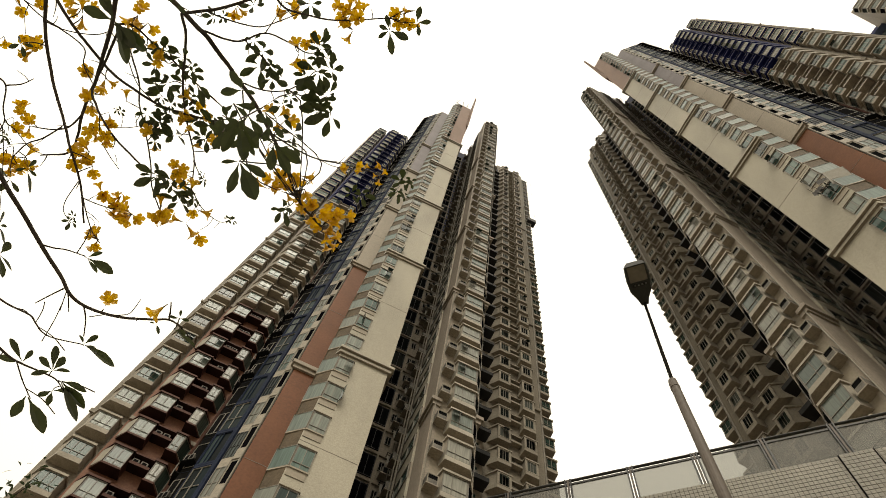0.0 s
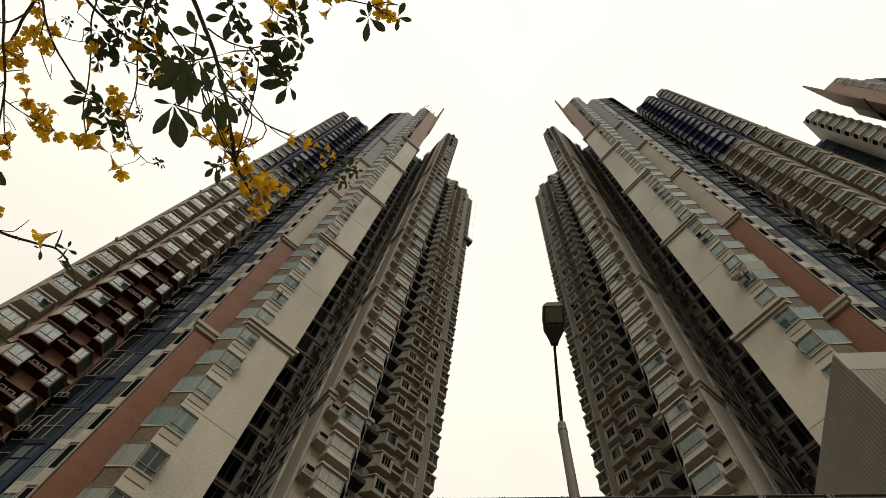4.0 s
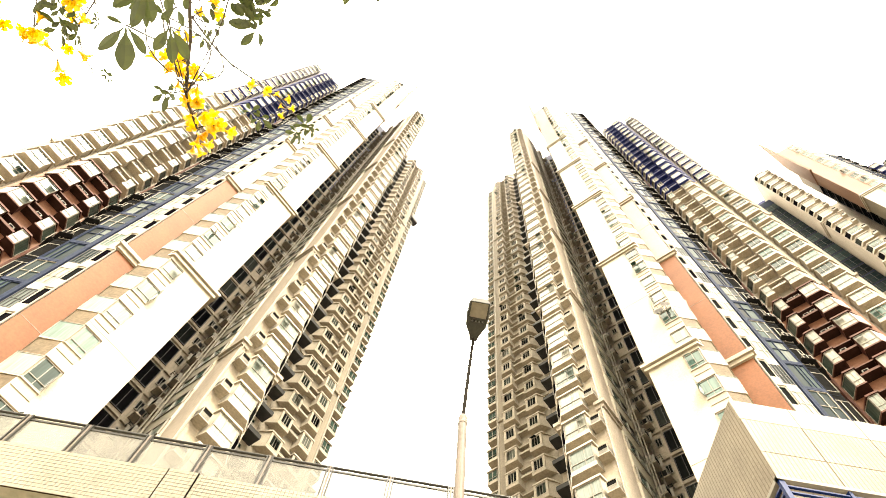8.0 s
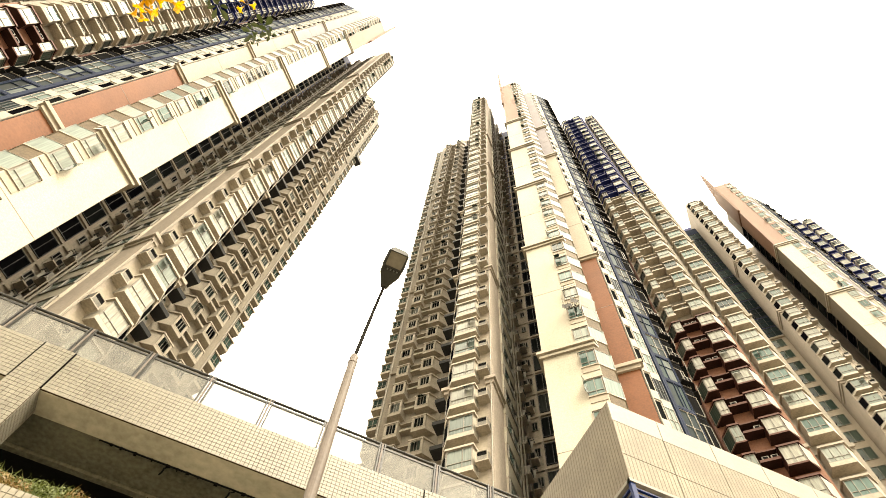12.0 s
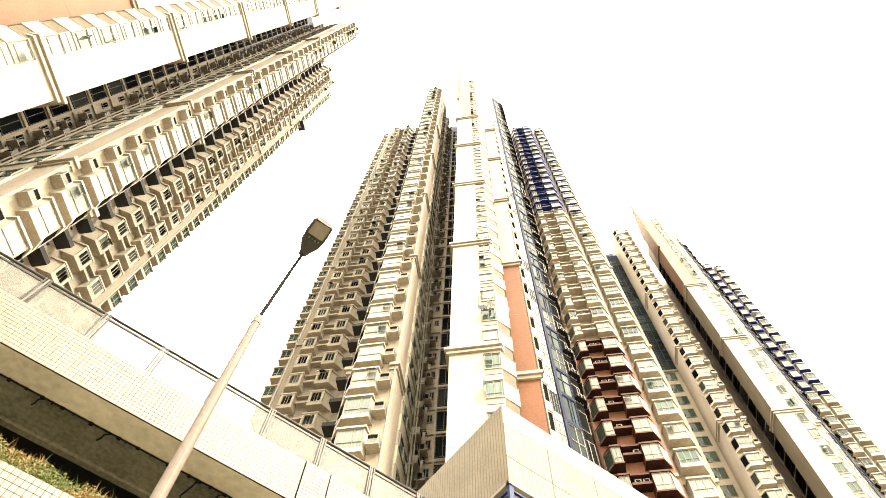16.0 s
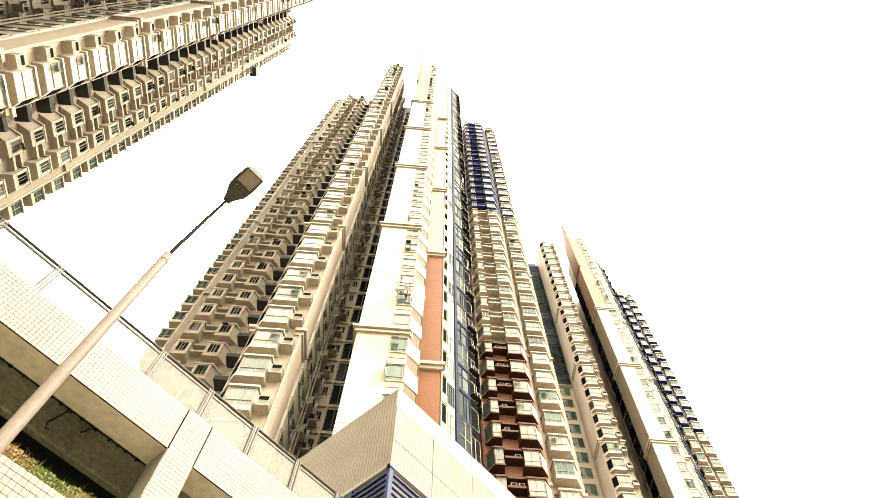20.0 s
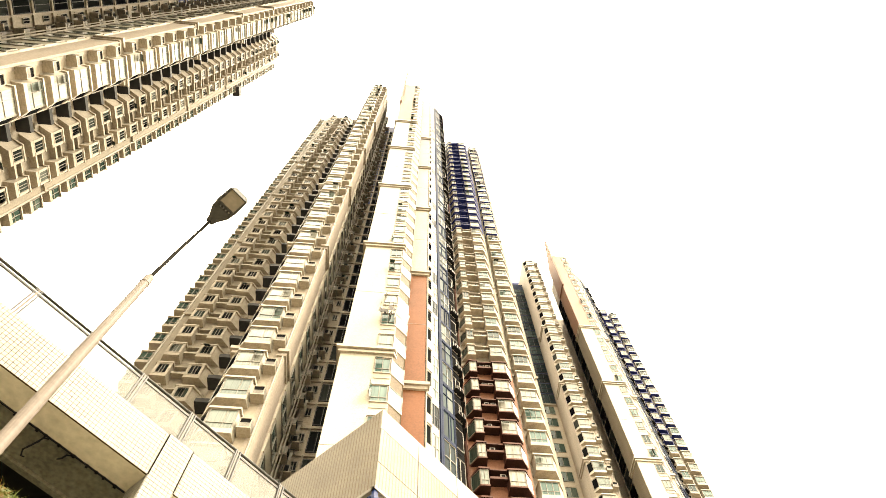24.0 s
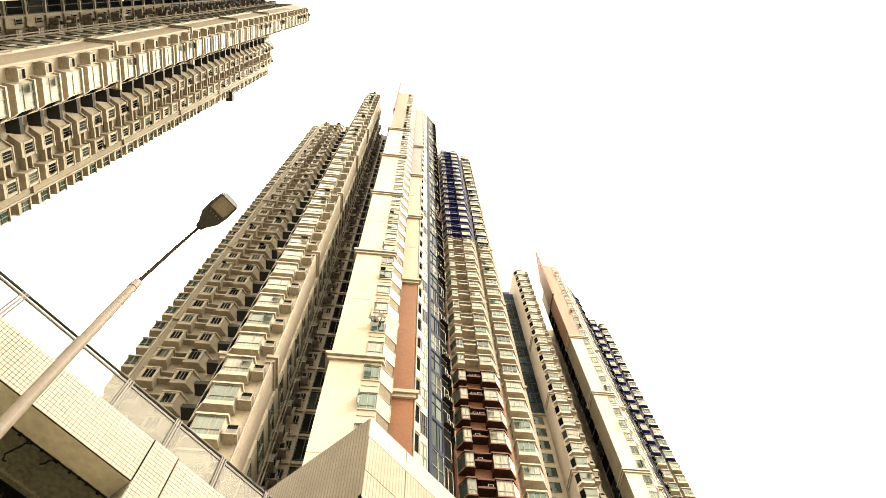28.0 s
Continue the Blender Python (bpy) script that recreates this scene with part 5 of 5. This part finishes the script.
limb([(-0.911, -0.392, 3.320), (-0.963, -0.339, 3.318), (-0.998, -0.300, 3.322), (-1.052, -0.243, 3.312), (-1.087, -0.189, 3.282), (-1.119, -0.142, 3.245), (-1.136, -0.107, 3.214), (-1.146, -0.069, 3.184), (-1.180, -0.037, 3.167), (-1.237, -0.046, 3.177), (-1.275, -0.056, 3.187)], 0.0068, 0.0019,
     flowers=[(-1.091, -0.145, 3.271, 1), (-1.117, -0.132, 3.259, 2), (-1.173, -0.012, 3.161, 3), (-1.119, -0.020, 3.154, 2)])
limb([(-0.967, -0.275, 3.286), (-1.025, -0.222, 3.268), (-1.075, -0.161, 3.225), (-1.062, -0.123, 3.191), (-1.047, -0.093, 3.164), (-1.020, -0.029, 3.133), (-0.995, 0.052, 3.139)], 0.0037, 0.0022,
     blades=[((-0.904, -0.280, 3.179), (-0.956, -0.329, 3.168), (-0.905, -0.327, 3.177), (-0.871, -0.207, 3.151), (-0.911, -0.182, 3.155), (-0.861, -0.194, 3.165), (-0.913, -0.352, 3.190), (-0.901, -0.230, 3.156))])
limb([(-1.114, -0.116, 3.204), (-1.160, -0.096, 3.189), (-1.216, -0.105, 3.199), (-1.273, -0.130, 3.209)], 0.0026, 0.0015,
     flowers=[(-1.348, -0.166, 3.284, 3), (-1.339, -0.139, 3.282, 2)])
limb([(-1.171, -0.102, 3.178), (-1.231, -0.092, 3.173), (-1.283, -0.094, 3.172), (-1.330, -0.076, 3.159)], 0.0022, 0.0015,
     blades=[((-1.280, -0.037, 3.124), (-1.260, -0.047, 3.142), (-1.278, -0.011, 3.135), (-1.276, 0.022, 3.084), (-1.302, -0.041, 3.112)), ((-1.329, -0.026, 3.109), (-1.364, -0.059, 3.133), (-1.328, 0.010, 3.110), (-1.365, -0.010, 3.093))],
     flowers=[(-1.413, -0.108, 3.254, 3), (-1.374, -0.067, 3.245, 4), (-1.424, -0.069, 3.248, 3)])
limb([(-0.841, -0.272, 3.399), (-0.843, -0.220, 3.377), (-0.862, -0.166, 3.352), (-0.889, -0.099, 3.325), (-0.904, -0.036, 3.301), (-0.904, 0.015, 3.273), (-0.901, 0.087, 3.229), (-0.941, 0.166, 3.208)], 0.0042, 0.0015,
     leaves=[(-0.865, -0.164, 3.345, 0.047), (-0.863, -0.131, 3.358, 0.038), (-0.906, -0.113, 3.289, 0.059), (-0.882, -0.060, 3.340, 0.046), (-0.928, 0.014, 3.244, 0.062), (-0.853, 0.050, 3.244, 0.040), (-0.951, 0.122, 3.167, 0.047), (-0.964, 0.175, 3.177, 0.059), (-0.885, -0.097, 3.332, 0.045)],
     flowers=[(-0.885, -0.042, 3.327, 2), (-0.869, 0.038, 3.251, 2), (-0.829, 0.079, 3.233, 2), (-0.932, 0.096, 3.180, 3), (-0.941, 0.169, 3.189, 2)])
limb([(-0.876, -0.388, 3.349), (-0.853, -0.337, 3.379), (-0.826, -0.272, 3.380), (-0.787, -0.185, 3.371), (-0.776, -0.117, 3.385), (-0.753, -0.056, 3.365), (-0.719, 0.006, 3.318), (-0.697, 0.095, 3.287), (-0.689, 0.184, 3.271), (-0.683, 0.251, 3.238), (-0.669, 0.309, 3.221), (-0.647, 0.371, 3.225)], 0.0076, 0.0030,
     leaves=[(-0.748, 0.297, 3.263, 0.046), (-0.669, 0.254, 3.321, 0.016)],
     blades=[((-0.395, 0.064, 2.421), (-0.418, 0.095, 2.400), (-0.386, 0.114, 2.398), (-0.368, 0.093, 2.415), (-0.414, 0.057, 2.412), (-0.377, 0.057, 2.418)), ((-0.384, 0.015, 2.451), (-0.416, 0.045, 2.432), (-0.398, 0.066, 2.440), (-0.409, 0.023, 2.450), (-0.375, 0.057, 2.445)), ((-0.350, 0.059, 2.443), (-0.322, 0.093, 2.432), (-0.342, 0.101, 2.432), (-0.359, 0.044, 2.442), (-0.361, 0.088, 2.424)), ((-0.351, 0.036, 2.462), (-0.336, 0.056, 2.449), (-0.363, 0.052, 2.447), (-0.369, 0.019, 2.473)), ((-0.386, -0.019, 2.505), (-0.398, -0.048, 2.519), (-0.418, -0.026, 2.507), (-0.374, -0.009, 2.511), (-0.382, -0.035, 2.504)), ((-0.403, -0.006, 2.497), (-0.416, -0.001, 2.488), (-0.378, 0.009, 2.500), (-0.393, 0.017, 2.497)), ((-0.474, 0.020, 2.688), (-0.466, 0.063, 2.685), (-0.514, 0.041, 2.683), (-0.454, 0.001, 2.687)), ((-0.486, 0.028, 2.790), (-0.483, 0.057, 2.785), (-0.507, 0.037, 2.788), (-0.461, 0.026, 2.796)), ((-0.404, 0.037, 2.482), (-0.424, 0.049, 2.484), (-0.400, 0.068, 2.481), (-0.381, 0.046, 2.485))],
     flowers=[(-0.681, 0.068, 3.324, 3), (-0.729, 0.127, 3.309, 2), (-0.745, 0.223, 3.300, 4), (-0.722, 0.250, 3.277, 4), (-0.673, 0.223, 3.272, 4), (-0.655, 0.262, 3.242, 4), (-0.779, 0.238, 3.302, 2), (-0.648, 0.323, 3.243, 4), (-0.619, 0.363, 3.259, 5), (-0.654, 0.380, 3.265, 4), (-0.655, 0.302, 3.239, 3), (-0.600, 0.370, 3.260, 2), (-0.672, 0.419, 3.268, 3)])
limb([(-0.813, -0.263, 3.348), (-0.733, -0.245, 3.360), (-0.661, -0.238, 3.381), (-0.599, -0.239, 3.398), (-0.582, -0.240, 3.401), (-0.568, -0.190, 3.414), (-0.513, -0.151, 3.401), (-0.444, -0.114, 3.368), (-0.371, -0.089, 3.358), (-0.302, -0.070, 3.378)], 0.0045, 0.0015,
     leaves=[(-0.665, -0.232, 3.466, 0.046), (-0.517, -0.182, 3.483, 0.050)],
     blades=[((-0.730, -0.260, 3.156), (-0.751, -0.288, 3.149), (-0.716, -0.233, 3.149)), ((-0.314, -0.041, 3.378), (-0.329, 0.017, 3.375), (-0.276, -0.005, 3.379), (-0.338, -0.061, 3.393), (-0.309, -0.079, 3.383), (-0.344, -0.033, 3.355)), ((-0.241, -0.034, 3.392), (-0.206, -0.025, 3.394), (-0.219, -0.068, 3.392), (-0.244, -0.003, 3.375))],
     flowers=[(-0.702, -0.242, 3.440, 3), (-0.585, -0.187, 3.507, 2), (-0.536, -0.158, 3.481, 1), (-0.398, -0.122, 3.391, 3), (-0.376, -0.093, 3.387, 3), (-0.410, -0.074, 3.393, 3), (-0.418, -0.118, 3.397, 2), (-0.269, -0.076, 3.437, 3), (-0.292, -0.061, 3.438, 1), (-0.271, -0.038, 3.461, 2), (-0.243, -0.067, 3.461, 1)])
limb([(-0.763, -0.255, 3.366), (-0.721, -0.215, 3.375), (-0.668, -0.175, 3.408), (-0.625, -0.165, 3.419), (-0.539, -0.165, 3.419)], 0.0023, 0.0014,
     leaves=[(-0.764, -0.237, 3.414, 0.034)])
limb([(-0.796, -0.211, 3.379), (-0.757, -0.172, 3.404), (-0.722, -0.154, 3.426), (-0.659, -0.152, 3.445), (-0.602, -0.109, 3.427), (-0.558, -0.067, 3.396), (-0.527, -0.054, 3.388)], 0.0031, 0.0015,
     leaves=[(-0.512, -0.059, 3.404, 0.056), (-0.505, -0.030, 3.395, 0.045)],
     flowers=[(-0.552, -0.091, 3.438, 2), (-0.585, -0.071, 3.432, 2), (-0.570, -0.051, 3.411, 1)])
limb([(-0.655, -0.151, 3.434), (-0.609, -0.181, 3.443), (-0.579, -0.209, 3.444)], 0.0015, 0.0011,
     flowers=[(-0.594, -0.218, 3.497, 1)])
limb([(-0.711, -0.151, 3.419), (-0.699, -0.120, 3.417), (-0.680, -0.098, 3.410)], 0.0015, 0.0011,
     leaves=[(-0.707, -0.114, 3.495, 0.056), (-0.716, -0.077, 3.460, 0.067), (-0.682, -0.063, 3.443, 0.047)])
limb([(-0.772, -0.049, 3.430), (-0.736, -0.024, 3.415), (-0.696, -0.003, 3.405), (-0.649, 0.010, 3.406), (-0.597, 0.004, 3.418), (-0.568, -0.009, 3.428)], 0.0024, 0.0014,
     leaves=[(-0.539, -0.006, 3.387, 0.068), (-0.572, -0.007, 3.383, 0.042), (-0.657, 0.040, 3.342, 0.038)])
limb([(-0.652, 0.010, 3.416), (-0.607, 0.050, 3.412), (-0.581, 0.075, 3.409)], 0.0020, 0.0013,
     leaves=[(-0.553, 0.061, 3.365, 0.064), (-0.537, 0.109, 3.327, 0.067), (-0.578, 0.090, 3.347, 0.057)])
limb([(-0.705, 0.107, 3.317), (-0.773, 0.201, 3.624), (-0.824, 0.284, 3.910), (-0.857, 0.364, 4.209), (-0.869, 0.469, 4.528), (-0.841, 0.611, 4.864)], 0.0025, 0.0030,
     leaves=[(-0.654, 0.120, 3.328, 0.049), (-0.791, 0.659, 4.881, 0.084), (-0.826, 0.700, 4.860, 0.066), (-0.984, 0.629, 4.742, 0.076)],
     flowers=[(-0.664, 0.082, 3.330, 1), (-0.713, 0.341, 3.928, 2), (-0.729, 0.357, 3.919, 1), (-0.811, 0.483, 4.505, 3), (-0.843, 0.557, 4.689, 3), (-0.824, 0.465, 4.401, 1)])
limb([(-1.022, -0.219, 3.384), (-1.006, -0.140, 3.326), (-1.014, -0.091, 3.293), (-1.020, -0.031, 3.277), (-1.040, 0.063, 3.254), (-1.053, 0.119, 3.229), (-1.053, 0.181, 3.212)], 0.0025, 0.0016,
     leaves=[(-0.989, 0.095, 3.175, 0.061), (-0.968, -0.015, 3.214, 0.040)],
     flowers=[(-1.000, -0.237, 3.365, 2), (-0.997, -0.105, 3.216, 1), (-1.011, 0.175, 3.152, 6), (-1.006, 0.198, 3.166, 2), (-0.968, -0.002, 3.217, 2)])
limb([(-1.063, -0.095, 3.184), (-1.067, -0.042, 3.149), (-1.065, 0.004, 3.144), (-1.062, 0.045, 3.148)], 0.0016, 0.0009,
     flowers=[(-1.045, -0.094, 3.200, 2)])
limb([(-1.193, 0.079, 3.139), (-1.160, 0.109, 3.139), (-1.123, 0.132, 3.131), (-1.099, 0.145, 3.123)], 0.0016, 0.0011,
     flowers=[(-1.173, 0.089, 3.193, 3), (-1.128, 0.136, 3.174, 6), (-1.093, 0.164, 3.151, 4), (-1.119, 0.113, 3.182, 2)])
limb([(-1.161, 0.038, 3.116), (-1.222, 0.071, 3.117), (-1.245, 0.096, 3.119), (-1.245, 0.124, 3.120)], 0.0013, 0.0009,
     leaves=[(-1.320, 0.134, 3.217, 0.027)])
limb([(-1.173, 0.072, 3.121), (-1.190, 0.123, 3.120), (-1.186, 0.167, 3.102), (-1.166, 0.198, 3.081)], 0.0018, 0.0010,
     flowers=[(-1.237, 0.158, 3.193, 1), (-1.229, 0.200, 3.160, 4)])
limb([(-0.916, 0.094, 3.244), (-0.913, 0.134, 3.238), (-0.910, 0.153, 3.243)], 0.0014, 0.0009,
     leaves=[(-0.891, 0.146, 3.207, 0.022)])
limb([(-0.948, 0.161, 3.227), (-0.955, 0.224, 3.245), (-0.934, 0.276, 3.260), (-0.900, 0.281, 3.268)], 0.0014, 0.0009,
     leaves=[(-0.934, 0.177, 3.204, 0.044), (-0.914, 0.288, 3.290, 0.024)],
     flowers=[(-1.003, 0.241, 3.215, 2), (-1.002, 0.279, 3.246, 1), (-0.963, 0.213, 3.221, 2)])
limb([(-0.682, -0.090, 2.356), (-0.661, -0.040, 2.344), (-0.651, -0.002, 2.334), (-0.638, 0.052, 2.319), (-0.630, 0.083, 2.310), (-0.621, 0.114, 2.302), (-0.617, 0.136, 2.295), (-0.605, 0.155, 2.292), (-0.581, 0.174, 2.290), (-0.556, 0.188, 2.291), (-0.530, 0.199, 2.293), (-0.510, 0.206, 2.295), (-0.497, 0.221, 2.293)], 0.0032, 0.0011,
     blades=[((-0.497, 0.209, 2.297), (-0.492, 0.218, 2.303), (-0.514, 0.205, 2.302), (-0.493, 0.201, 2.301)), ((-0.526, 0.205, 2.292), (-0.526, 0.217, 2.286), (-0.534, 0.202, 2.293)), ((-0.508, 0.219, 2.291), (-0.489, 0.246, 2.285), (-0.491, 0.227, 2.285)), ((-1.096, 0.055, 2.757), (-1.091, 0.033, 2.780), (-1.077, 0.060, 2.753), (-1.082, 0.088, 2.732))],
     flowers=[(-0.501, 0.187, 2.303, 1), (-0.582, 0.167, 2.292, 1)])
limb([(-0.636, 0.067, 2.314), (-0.621, 0.078, 2.314), (-0.605, 0.086, 2.314), (-0.587, 0.100, 2.314)], 0.0011, 0.0007,
     blades=[((-0.584, 0.103, 2.313), (-0.557, 0.130, 2.306), (-0.584, 0.125, 2.315), (-0.566, 0.104, 2.319))])
limb([(-0.618, 0.130, 2.297), (-0.626, 0.140, 2.292), (-0.634, 0.151, 2.286)], 0.0007, 0.0005)
limb([(-0.575, 0.178, 2.290), (-0.556, 0.183, 2.293), (-0.546, 0.179, 2.296), (-0.536, 0.172, 2.301)], 0.0007, 0.0004)
limb([(-0.750, 0.069, 2.310), (-0.724, 0.107, 2.303), (-0.708, 0.127, 2.300), (-0.688, 0.147, 2.298), (-0.684, 0.158, 2.295), (-0.680, 0.170, 2.292), (-0.669, 0.182, 2.290), (-0.640, 0.200, 2.291), (-0.634, 0.204, 2.290)], 0.0014, 0.0006,
     blades=[((-0.634, 0.203, 2.291), (-0.603, 0.239, 2.281), (-0.618, 0.201, 2.301), (-0.628, 0.189, 2.287), (-0.613, 0.217, 2.281)), ((-1.110, 0.106, 2.736), (-1.073, 0.092, 2.734), (-1.089, 0.142, 2.718), (-1.127, 0.150, 2.728))])
limb([(-0.750, 0.124, 2.270), (-0.724, 0.158, 2.265), (-0.709, 0.181, 2.260), (-0.695, 0.196, 2.258), (-0.681, 0.208, 2.257), (-0.664, 0.225, 2.256), (-0.658, 0.241, 2.251)], 0.0018, 0.0007,
     blades=[((-0.696, 0.192, 2.259), (-0.725, 0.178, 2.261), (-0.699, 0.161, 2.265), (-0.681, 0.184, 2.266)), ((-0.664, 0.214, 2.259), (-0.674, 0.194, 2.263), (-0.643, 0.204, 2.264), (-0.660, 0.191, 2.278), (-0.640, 0.220, 2.256), (-0.688, 0.209, 2.253)), ((-0.659, 0.228, 2.256), (-0.628, 0.249, 2.249), (-0.643, 0.269, 2.248), (-0.650, 0.277, 2.236)), ((-0.671, 0.236, 2.250), (-0.679, 0.249, 2.240), (-0.649, 0.246, 2.253), (-0.696, 0.239, 2.252))])
limb([(-0.703, 0.187, 2.260), (-0.703, 0.211, 2.252), (-0.701, 0.225, 2.247), (-0.700, 0.236, 2.244)], 0.0009, 0.0006,
     blades=[((-0.702, 0.230, 2.245), (-0.726, 0.247, 2.232), (-0.701, 0.280, 2.234))])
limb([(-1.365, -0.334, 3.258), (-1.313, -0.280, 3.232), (-1.286, -0.247, 3.213), (-1.297, -0.198, 3.180), (-1.305, -0.164, 3.167), (-1.326, -0.143, 3.154)], 0.0025, 0.0015,
     leaves=[(-1.399, -0.140, 3.252, 0.027)],
     flowers=[(-1.392, -0.402, 3.441, 1)])
limb([(-1.286, -0.247, 3.213), (-1.246, -0.236, 3.217), (-1.213, -0.238, 3.227)], 0.0022, 0.0012)
limb([(-1.305, -0.164, 3.167), (-1.292, -0.133, 3.170), (-1.270, -0.082, 3.157), (-1.237, -0.058, 3.143)], 0.0013, 0.0009,
     flowers=[(-1.378, -0.147, 3.266, 1)])
limb([(-1.164, -0.366, 3.319), (-1.131, -0.340, 3.303), (-1.082, -0.271, 3.289), (-1.100, -0.232, 3.281), (-1.087, -0.179, 3.257)], 0.0019, 0.0015,
     flowers=[(-1.160, -0.214, 3.348, 2)])
limb([(-1.168, -0.367, 3.320), (-1.108, -0.324, 3.295), (-1.039, -0.289, 3.295), (-0.994, -0.284, 3.303)], 0.0016, 0.0012)
limb([(-1.221, -0.505, 3.351), (-1.229, -0.456, 3.365), (-1.193, -0.390, 3.351), (-1.136, -0.338, 3.320)], 0.0023, 0.0014,
     flowers=[(-1.304, -0.452, 3.449, 2), (-1.236, -0.428, 3.432, 2), (-1.316, -0.381, 3.425, 2)])
limb([(-1.009, -0.302, 3.354), (-0.970, -0.288, 3.364), (-0.932, -0.229, 3.352), (-0.884, -0.160, 3.326), (-0.857, -0.087, 3.337), (-0.808, -0.009, 3.318)], 0.0031, 0.0017,
     leaves=[(-0.907, -0.195, 3.338, 0.045), (-0.965, -0.221, 3.354, 0.045)],
     blades=[((-0.844, -0.086, 3.310), (-0.841, -0.026, 3.285), (-0.845, -0.117, 3.311), (-0.815, -0.040, 3.283))],
     flowers=[(-0.950, -0.304, 3.377, 4), (-0.937, -0.281, 3.387, 3), (-0.995, -0.258, 3.376, 2), (-0.915, -0.186, 3.328, 2), (-0.896, -0.158, 3.315, 2)])
limb([(-1.074, -0.072, 3.185), (-1.012, -0.044, 3.184), (-0.957, -0.031, 3.210)], 0.0012, 0.0009,
     leaves=[(-0.951, -0.033, 3.231, 0.051), (-1.011, -0.086, 3.194, 0.018)],
     flowers=[(-1.100, -0.076, 3.187, 4), (-1.054, -0.050, 3.162, 2)])
limb([(-1.010, -0.281, 3.323), (-0.992, -0.215, 3.307), (-0.965, -0.135, 3.248), (-0.928, -0.060, 3.233)], 0.0015, 0.0011)

# trunk beside the camera's standing place and the limbs that carry the branches
s = Shape()
tube(s, spline([(-3.0, -2.1, 0.0), (-2.95, -2.05, 1.2), (-2.8, -1.95, 2.3), (-2.45, -1.6, 3.1)], 5), 0.17, 0.1, "bark", 12)
part("trunk", s, tree, "grey-brown trunk")
for end, r in (((-1.093, -0.465, 3.321), 0.0058), ((-1.168, -0.480, 3.391), 0.0046), ((-0.911, -0.392, 3.320), 0.0068), ((-0.876, -0.388, 3.349), 0.0076), ((-0.682, -0.090, 2.356), 0.0032), ((-0.750, 0.069, 2.310), 0.0014), ((-0.750, 0.124, 2.270), 0.0018), ((-1.365, -0.334, 3.258), 0.0025), ((-1.221, -0.505, 3.351), 0.0023)):
    s = Shape()
    fork, end = Vector((-2.45, -1.6, 3.08)), Vector(end)
    tube(s, spline([fork, fork.lerp(end, 0.5) + Vector((-0.08, -0.08, 0.12)), end], 6), 0.03, r, "bark", 8)
    part("limb", s, tree)

# ---- street tree beyond the planter ----
st = thing("street_tree", pose(-9.3, 3.7, 0), "dark-leaved street tree beside the planter wall", "tree")
s = Shape()
tube(s, spline([(0, 0, 0), (0.05, 0.02, 2.0), (-0.05, 0.05, 4.5), (0.0, 0.0, 7.4)], 4), 0.13, 0.06, "bark", 10)
part("trunk", s, st)
RC = random.Random(21)
tips = []
for k in range(16):
    a, h, r = 2.4 * k, RC.uniform(5.6, 7.2), RC.uniform(0.7, 1.45)
    tip = Vector((r * math.cos(a), r * math.sin(a), min(9.2, h + RC.uniform(0.6, 2.3))))
    s = Shape()
    tube(s, spline([(0, 0, h), (tip.x * 0.45, tip.y * 0.45, h + 0.35 * (tip.z - h)), tip], 4), 0.03, 0.008, "bark", 6)
    part("limb", s, st)
    tips.append((Vector((0, 0, h)), tip))
s = Shape()
for a, tip in tips:
    for _ in range(120):
        f = RC.uniform(0.35, 1.05)
        o = a.lerp(tip, f) + Vector((RC.gauss(0, 0.16), RC.gauss(0, 0.16), RC.gauss(0, 0.14)))
        d = Vector((RC.gauss(0, 1), RC.gauss(0, 1), RC.gauss(-0.3, 0.6)))
        leaflet(s, o, d, Vector((RC.gauss(0, 0.4), RC.gauss(0, 0.4), 1)), RC.uniform(0.07, 0.12), 0.022, "crown")
part("crown", s, st, "many small dark leaves")

# ---- fascia tiles of the footbridge ----
TW, TH = 0.057, 0.0658
tile_mesh = Shape().box(0.0, TW - 0.007, -0.006, 0.0, 0.0, TH - 0.007, "tile").mesh("tile")
s = Shape()
for i in range(454):
    x0 = -15.98 + TW * i
    for k in range(12):
        z0 = BT - TH * (k + 1) + 0.0035
        if 0.3 < x0 < 1.7:
            part("tile", tile_mesh, fascia, at=(x0, 0, z0))
        else:
            s.box(x0, x0 + TW - 0.007, -0.006, 0.0, z0, z0 + TH - 0.007, "tile")
tagged(part("tile_facing", s, fascia), kind="stuff")
